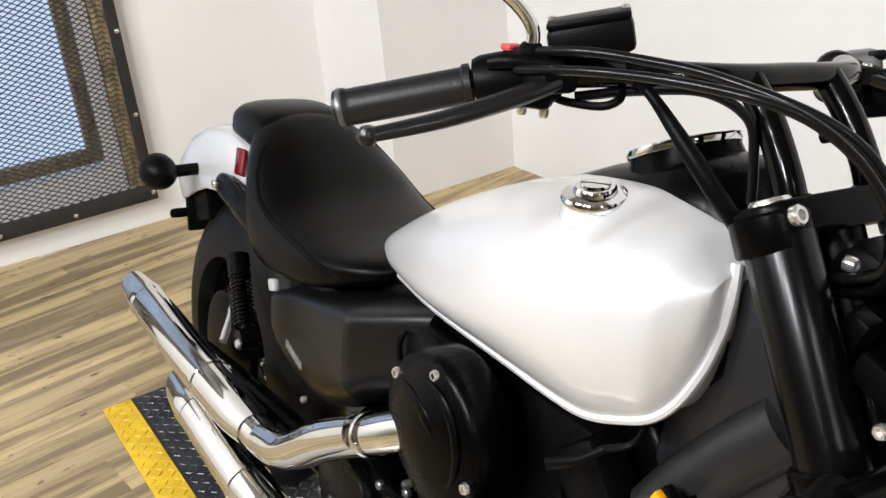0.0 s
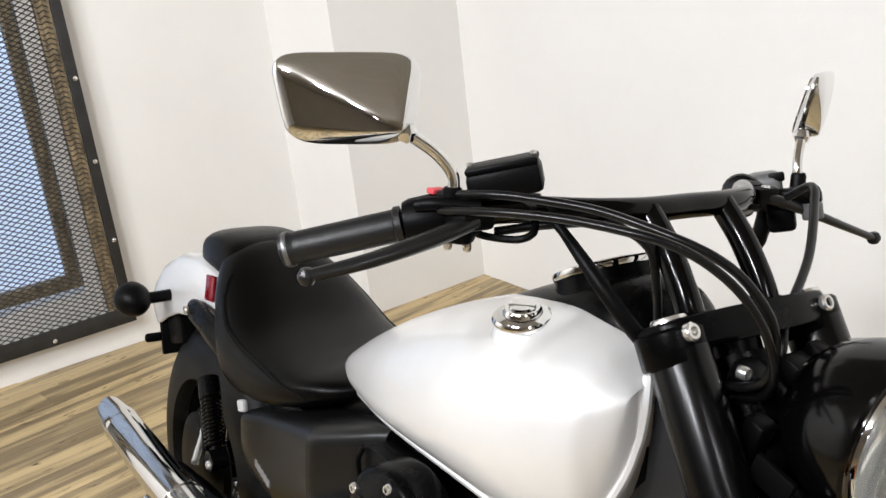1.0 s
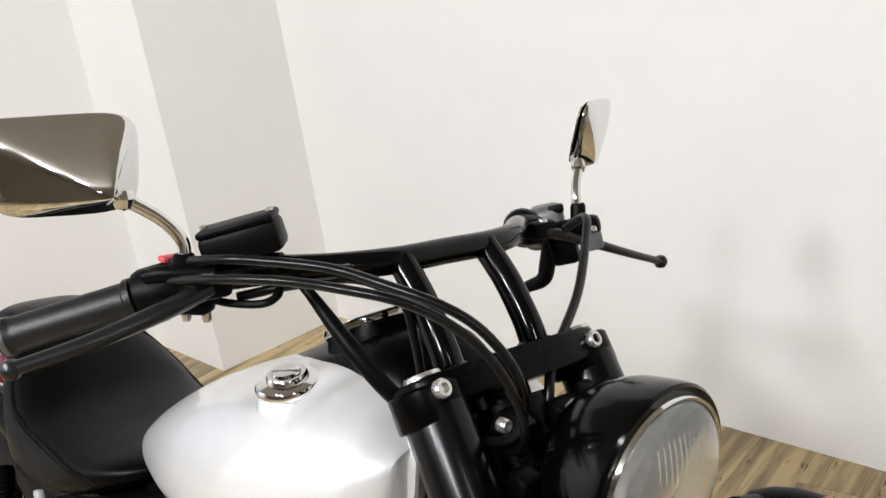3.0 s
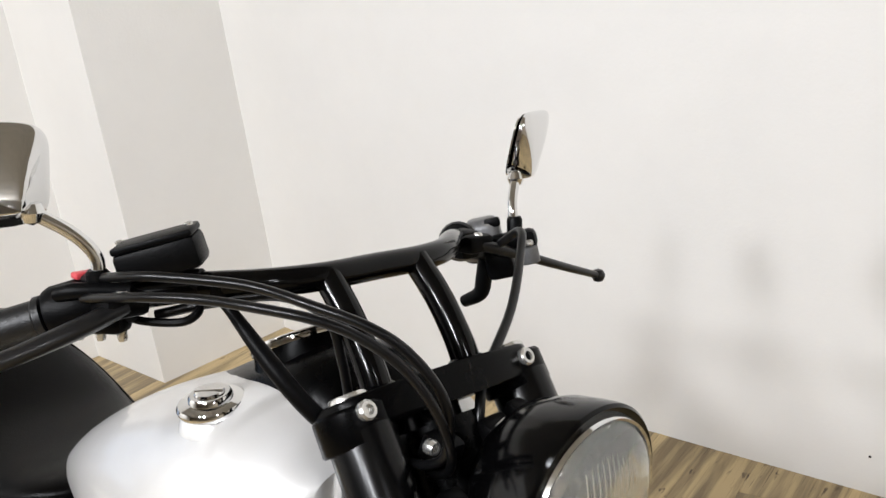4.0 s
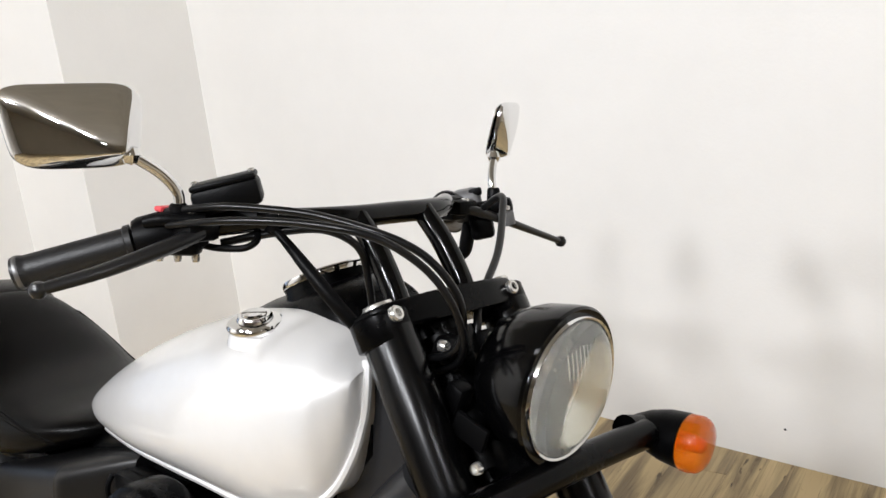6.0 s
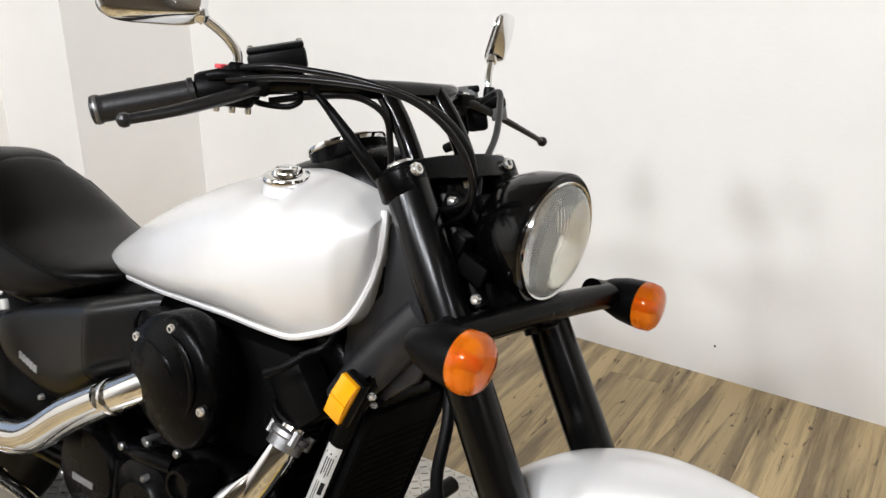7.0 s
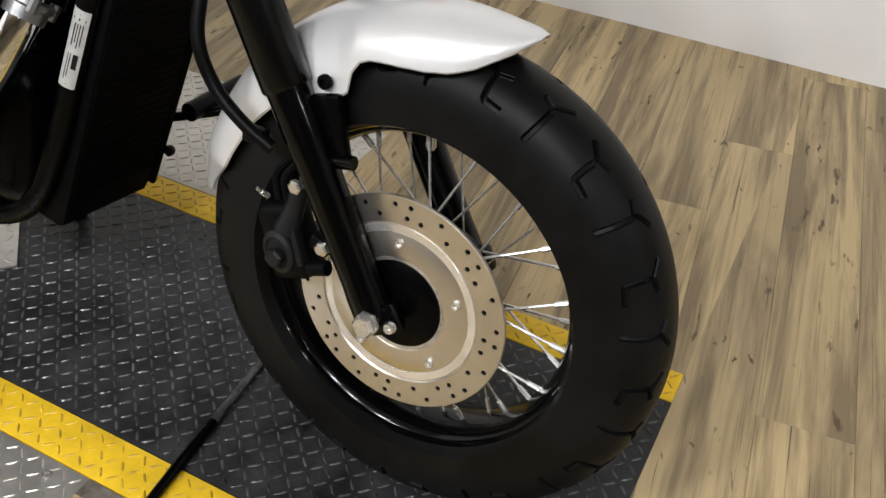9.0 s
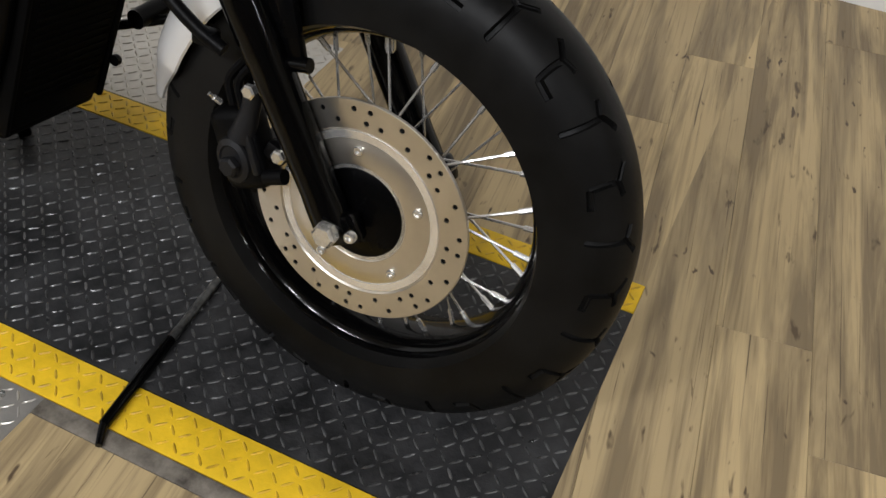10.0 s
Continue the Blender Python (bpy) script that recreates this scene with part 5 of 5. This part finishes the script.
for sy in (-1, 1):
    s0, s1 = Vector((-1.392, sy * 0.160, 0.618)), Vector((-1.285, sy * 0.187, 0.505))
    d = (s1 - s0).normalized()
    shock = part("rear_shock", tube([s0, s1], 0.011, 14), BLACK, bike, "black coil-over rear shock")
    part("shock_cover", tube([s0, s0 + d * 0.040], [0.020, 0.0205], 18), BLACK, shock)
    spring, turns = [], 13
    q = d.to_track_quat("Z", "Y")
    for k in range(turns * 10 + 1):
        a = 2 * math.pi * k / 10
        spring.append(s0 + d * (0.036 + 0.100 * k / (turns * 10)) + q @ Vector((0.0175 * math.cos(a), 0.0175 * math.sin(a), 0)))
    part("spring", tube(spring, 0.0026, 6, 1), GLOSS, shock)
    part("shock_bolt", bolt(s1.x + 0.006, s1.y - 0.014 if sy < 0 else s1.y, s1.z - 0.004, 0.008, 0.008), STEEL, shock)
    part("shock_eye", lathe([(0.019, -0.016), (0.019, 0.016)], side(s1.x, s1.y, s1.z), 16), BLACK, shock)
    part("swingarm", tube([(-1.05, sy * 0.13, 0.36), (-1.30, sy * 0.135, 0.35), (-1.635, sy * 0.14, 0.318)], 0.026, 14), BLACK, bike)
    part("frame_rail", tube([(-0.95, sy * 0.08, 0.66), (-1.15, sy * 0.09, 0.62), (-1.42, sy * 0.10, 0.64)], 0.014, 12), BLACK, bike)
part("frame_cap", box((0.026, 0.012, 0.022), pose(-1.285, -0.138, 0.598, 0, -18, 0), 0.004), LABEL, bike, "pale plastic frame plug")
for p, q in (((-1.37, -0.16, 0.60), (-1.34, -0.185, 0.54)), ((-1.40, -0.17, 0.56), (-1.33, -0.19, 0.50)), ((-1.42, -0.16, 0.50), (-1.36, -0.20, 0.47))):
    part("linkage", tube([p, ((p[0] + q[0]) / 2 - 0.02, p[1], q[2] + 0.04), q], 0.008, 10), STEEL if p[2] < 0.55 else BLACK, bike)

# ---- lift ----
LX0, LX1, LY0, LY1 = -2.12, 0.348, -0.298, 0.335
YN, YF = -0.222, 0.265
WING_FAR = (-1.65, -0.45, LY1, 0.72)
WING_NEAR = (-1.45, -0.348, LY0 - 0.30, LY0)
lift = thing("motorcycle_lift", "flush steel motorcycle lift with black tread plate and yellow edges", "lift")


def stud_field(x0, x1, y0, y1, z, pitch=0.0205, seed=1):
    """Raised lens-shaped studs, turned this way and that in a chequer."""
    rnd = random.Random(seed)
    verts, faces = [], []
    nx, ny = max(1, int((x1 - x0) / pitch)), max(1, int((y1 - y0) / pitch))
    for i in range(nx):
        for j in range(ny):
            cx, cy = x0 + (i + 0.5) * (x1 - x0) / nx, y0 + (j + 0.5) * (y1 - y0) / ny
            a = radians((45 if (i + j) % 2 else -45) + rnd.uniform(-5, 5))
            ca, sa = math.cos(a), math.sin(a)
            h = 0.0021 * rnd.uniform(0.45, 1.1)
            b = len(verts)
            for u, v, w in ((-0.0105, 0, 0), (-0.0055, 0.0022, 0), (0.0055, 0.0022, 0), (0.0105, 0, 0), (0.0055, -0.0022, 0), (-0.0055, -0.0022, 0), (-0.0075, 0, h), (0, 0.0007, h), (0.0075, 0, h), (0, -0.0007, h)):
                verts.append((cx + u * ca - v * sa, cy + u * sa + v * ca, z + w))
            faces += [tuple(b + k for k in f) for f in ((0, 1, 6), (1, 2, 7, 6), (2, 3, 8), (2, 8, 7), (3, 4, 8), (4, 5, 9, 8), (5, 0, 6), (5, 6, 9), (6, 7, 8, 9))]
    return verts, faces


def tread(name, x0, x1, y0, y1, mat, stud_mat, label, seed, parent=None, z=0.0):
    pl = part(name, box((x1 - x0, y1 - y0, 0.02), Matrix.Translation(((x0 + x1) / 2, (y0 + y1) / 2, z - 0.010)), 0.001), mat, parent or lift, label)
    me = bpy.data.meshes.new("studs")
    me.from_pydata(*(lambda v, f: (v, [], f))(*stud_field(x0 + 0.004, x1 - 0.004, y0 + 0.003, y1 - 0.003, z - 0.0001, seed=seed)))
    me.materials.append(stud_mat)
    for p in me.polygons:
        p.use_smooth = False
    st = new("raised_studs", me)
    st.parent = pl
    st["kind"] = "stuff"
    return pl


tread("deck", LX0, LX1, YN + 0.001, YF - 0.001, PLATE, STUD, "worn black tread plate deck", 1)
YSTUD = material("yellow_stud", (0.56, 0.34, 0.018), 0.42, vary=0.5, scale=40, rough_vary=0.1)
tread("edge_strip", LX0, LX1, LY0, YN - 0.001, YELLOW, YSTUD, "yellow painted tread plate edge", 2)
tread("edge_strip", LX0, LX1, YF + 0.001, LY1, YELLOW, YSTUD, "yellow painted tread plate edge", 3)
SSTUD = material("bare_stud", (0.50, 0.47, 0.42), 0.32, 0.7, vary=0.25, scale=40)
tread("side_wing", WING_FAR[0], WING_FAR[1], WING_FAR[2] + 0.002, WING_FAR[3], SILVER, SSTUD, "bare steel tread plate wing", 4)
wing = tread("side_wing", WING_NEAR[0], WING_NEAR[1], WING_NEAR[2], WING_NEAR[3] - 0.002, SILVER, SSTUD, "bare steel tread plate wing", 5)
for x, y in ((-0.405, -0.325), (-0.60, -0.325), (-0.405, -0.45)):
    part("wing_screw", lathe([(0.008, 0), (0.0075, 0.0025), (0.004, 0.003), (0.0035, 0.0012), (0, 0.0012)], Matrix.Translation((x, y, 0.0)), 14), STEEL, wing)
part("frame_edge", box((LX1 + 0.348, 0.028, 0.02), Matrix.Translation(((LX1 - 0.348) / 2, LY0 - 0.0155, -0.0092)), 0.002), GRIME, lift, "grimy worn steel edge of the lift pit")
# loose plate under the side stand
patch = tagged(part("loose_plate", plate([(0, 0), (0.17, 0), (0.17, 0.17), (0, 0.17)], 0.004), SILVER), "loose bright tread plate offcut lying on the lift deck", "metal plate")
patch.matrix_world = pose(-0.914, -0.140, 0.0022, 0, 0, 45)
pm = bpy.data.meshes.new("studs")
pm.from_pydata(*(lambda v, f: (v, [], f))(*stud_field(0.004, 0.166, 0.004, 0.166, 0.004, seed=9)))
pm.materials.append(SSTUD)
ps = new("raised_studs", pm)
ps.parent = patch
ps["kind"] = "stuff"
# the black rod across the deck
rod = tagged(part("rod", tube([(-0.285, 0.20, 0.0085), (-0.270, 0.03, 0.0085), (-0.250, -0.20, 0.0095), (-0.240, -0.300, 0.0095)], 0.0072, 12, 4), material("rod_black", (0.006, 0.006, 0.006), 0.30, 0.5, vary=0.5, scale=60, color2=(0.12, 0.12, 0.115))), "black steel tie rod lying across the lift deck", "rod")
part("tape_sleeve", tube([(-0.2555, -0.135, 0.0098), (-0.250, -0.20, 0.0098), (-0.240, -0.301, 0.0098)], [0.0078, 0.0088, 0.0084], 12, 4), GLOSS, rod, "black tape wound round the rod")
part("rod_hook", tube([(-0.240, -0.300, 0.0098), (-0.237, -0.309, 0.008), (-0.226, -0.330, 0.0055)], [0.0066, 0.006, 0.005], 10, 3), GLOSS, rod)

# ---- window and its screen ----
tagged(part("window_1", box((0.012, OY1 - OY0 + 0.02, OZ1 - OZ0 + 0.02), Matrix.Translation((WEST - 0.165, (OY0 + OY1) / 2, (OZ0 + OZ1) / 2)), 0), material("frosted_daylight", (0.3, 0.4, 0.55), 0.5)), "frosted window pane lit by blue daylight", "window", kind="structure")
wm = bpy.data.materials["frosted_daylight"].node_tree.nodes["Principled BSDF"]
wm.inputs["Emission Color"].default_value, wm.inputs["Emission Strength"].default_value = (0.64, 0.76, 1.0, 1), 0.70
screen = thing("window_screen", "black iron security screen of expanded metal over a window", "security screen")
GX = WEST + 0.02
SY0, SY1, SZ0, SZ1 = -1.20, 0.243, 0.108, 2.02
for nm, y0, y1, z0, z1 in (("side_bar", SY1 - 0.038, SY1, SZ0, SZ1), ("side_bar", SY0, SY0 + 0.038, SZ0, SZ1), ("bottom_bar", SY0 + 0.038, SY1 - 0.038, SZ0, SZ0 + 0.062), ("top_bar", SY0 + 0.038, SY1 - 0.038, SZ1 - 0.04, SZ1)):
    part(nm, box((0.008, y1 - y0, z1 - z0), Matrix.Translation((GX + 0.024, (y0 + y1) / 2, (z0 + z1) / 2)), 0.001), IRON, screen)
for nm, y0, y1, z0, z1 in (("inner_batten", 0.152, 0.203, SZ0 + 0.064, SZ1 - 0.04), ("inner_batten", SY0 + 0.04, SY0 + 0.09, SZ0 + 0.064, SZ1 - 0.04)):
    part(nm, box((0.034, y1 - y0, z1 - z0), Matrix.Translation((GX + 0.010, (y0 + y1) / 2, (z0 + z1) / 2)), 0.003), RUST, screen, "dark stained wooden batten")
for k in range(8):
    for y in (SY1 - 0.014,):
        part("frame_bolt", lathe([(0.009, 0), (0.008, 0.004), (0.004, 0.006), (0, 0.006)], Matrix.Translation((GX + 0.028, y, 0.138 + 0.302 * k)) @ Matrix.Rotation(radians(90), 4, "Y"), 12), STEEL, screen)
for k in range(5):
    part("frame_bolt", lathe([(0.009, 0), (0.008, 0.004), (0.004, 0.006), (0, 0.006)], Matrix.Translation((GX + 0.028, 0.04 - 0.26 * k - 0.10, 0.128)) @ Matrix.Rotation(radians(90), 4, "Y"), 12), STEEL, screen)
# expanded metal: rows of zigzag strands
verts, faces = [], []
DW, DH = 0.0345, 0.0185
ny, nz = int(1.36 / (DW / 2)), int((SZ1 - SZ0 - 0.09) / (DH / 2))
for j in range(0, nz):
    z0 = SZ0 + 0.058 + j * DH / 2 * 2
    if z0 > SZ1 - 0.04:
        break
    for s in (1, -1):
        rings = []
        for i in range(ny + 1):
            y = SY0 + 0.085 + i * DW / 2 + 0.0
            if y > 0.206:
                break
            z = z0 + s * (DH / 2 if i % 2 else 0)
            b = len(verts)
            x = GX + 0.026 + 0.0012 * s
            verts += [(x, y, z - 0.0022), (x + 0.0022, y, z), (x, y, z + 0.0022), (x - 0.0022, y, z)]
            if rings:
                a = rings[-1]
                faces += [(a + k, a + (k + 1) % 4, b + (k + 1) % 4, b + k) for k in range(4)]
            rings.append(b)
me = bpy.data.meshes.new("expanded_metal")
me.from_pydata(verts, [], faces)
me.materials.append(IRON)
em = new("expanded_metal", me)
em.parent = screen
em["label"] = "black diamond expanded metal sheet"
em["kind"] = "stuff"
# the window's own frame, behind the screen
wf = thing("window_frame", "brown stained wooden window frame behind the screen", "window frame")
for nm, y0, y1, z0, z1 in (("jamb", 0.048, 0.092, 0.285, 1.84), ("jamb", -1.04, -0.99, 0.285, 1.84), ("sill_rail", -0.99, 0.048, 0.285, 0.335), ("head_rail", -0.99, 0.048, 1.78, 1.84)):
    part(nm, box((0.05, y1 - y0, z1 - z0), Matrix.Translation((WEST - 0.025, (y0 + y1) / 2, (z0 + z1) / 2)), 0.004), JAMB, wf)

# ---- wall mark, floor planks ----
tagged(part("wall_scuff", lathe([(0.0036, 0), (0.0025, 0.0010), (0, 0.0012)], Matrix.Translation((-0.475, NORTH, 0.10)) @ Matrix.Rotation(radians(90), 4, "X"), 9), INK), "small dark scuff mark on the cream wall", "scuff mark")
floor = tagged(part("floor", box((10.2, 9.95, 0.05), Matrix.Translation((1.65, -3.31, -0.0475)), 0), INK), "wood-look vinyl plank floor round a flush lift", "floor", kind="structure")


def clip(poly, nx, ny, d):
    """The part of a convex polygon where nx x + ny y <= d."""
    out = []
    for (ax, ay), (bx, by) in zip(poly, poly[1:] + poly[:1]):
        fa, fb = nx * ax + ny * ay - d, nx * bx + ny * by - d
        if fa <= 0:
            out.append((ax, ay))
        if (fa < 0) != (fb < 0) and fa != fb:
            t = fa / (fa - fb)
            out.append((ax + t * (bx - ax), ay + t * (by - ay)))
    return out if len(out) > 2 else []


def without(poly, x0, x1, y0, y1):
    """A convex polygon less a rectangle, as convex pieces."""
    mid = clip(clip(poly, -1, 0, -x0), 1, 0, x1)
    return [p for p in (clip(poly, 1, 0, x0), clip(poly, -1, 0, -x1), clip(mid, 0, 1, y0) if mid else [], clip(mid, 0, -1, -y1) if mid else []) if p]


def area(poly):
    return abs(sum(a[0] * b[1] - a[1] * b[0] for a, b in zip(poly, poly[1:] + poly[:1]))) / 2


TURN = radians(7.0)
ct, sn = math.cos(TURN), math.sin(TURN)
rnd = random.Random(4)
PW, PL = 0.152, 1.22
GAP = 0.0002
for i in range(-24, 20):
    shift = rnd.uniform(0, PL)
    for j in range(-3, 2):
        u0, u1, v0, v1 = i * PW + 0.052 + GAP, (i + 1) * PW + 0.052 - GAP, j * PL + shift + GAP, (j + 1) * PL + shift - GAP
        quad = [(u * ct - v * sn, u * sn + v * ct) for u, v in ((u0, v0), (u1, v0), (u1, v1), (u0, v1))]
        quad = clip(clip(clip(quad, -1, 0, -WEST), 0, 1, NORTH), 0, -1, 3.4)
        polys = [quad] if quad else []
        for rect in ((LX0, LX1, LY0, LY1), WING_FAR, WING_NEAR, (-0.348, LX1, LY0 - 0.030, LY0)):
            polys = [q for p in polys for q in without(p, *rect)]
        for p in polys:
            if area(p) < 0.0006:
                continue
            loc = [(x * ct + y * sn, -x * sn + y * ct) for x, y in p]
            cu, cv = sum(a for a, _ in loc) / len(loc), sum(b for _, b in loc) / len(loc)
            bm = bmesh.new()
            low = [bm.verts.new((a - cu, b - cv, -0.02)) for a, b in loc]
            mid = [bm.verts.new((a - cu, b - cv, -0.0006)) for a, b in loc]
            k = [(1 - 0.0007 / max(0.01, abs(a - cu)), 1 - 0.0007 / max(0.01, abs(b - cv))) for a, b in loc]
            top = [bm.verts.new(((a - cu) * s, (b - cv) * t, 0.0)) for (a, b), (s, t) in zip(loc, k)]
            bridge(bm, [low, mid, top])
            ob = part("plank", bm, WOOD, floor, sharp=20)
            ob.matrix_world = Matrix.Rotation(TURN, 4, "Z") @ Matrix.Translation((cu, cv, rnd.uniform(-0.0004, 0.0)))
rest = bmesh.new()
for i in range(-26, 46):
    for j in range(-8, 2):
        u0, u1, v0, v1 = i * PW + 0.052 + GAP, (i + 1) * PW + 0.052 - GAP, j * PL + GAP, (j + 1) * PL - GAP
        if i in range(-24, 20) and j >= -2:
            continue
        quad = [(u * ct - v * sn, u * sn + v * ct) for u, v in ((u0, v0), (u1, v0), (u1, v1), (u0, v1))]
        quad = clip(clip(clip(clip(quad, 1, 0, 6.6), -1, 0, -WEST), 0, 1, NORTH), 0, -1, 8.2)
        if quad:
            vs = [rest.verts.new((x, y, -0.0025)) for x, y in quad]
            rest.faces.new(vs)
part("far_planks", rest, WOOD, floor)["kind"] = "stuff"
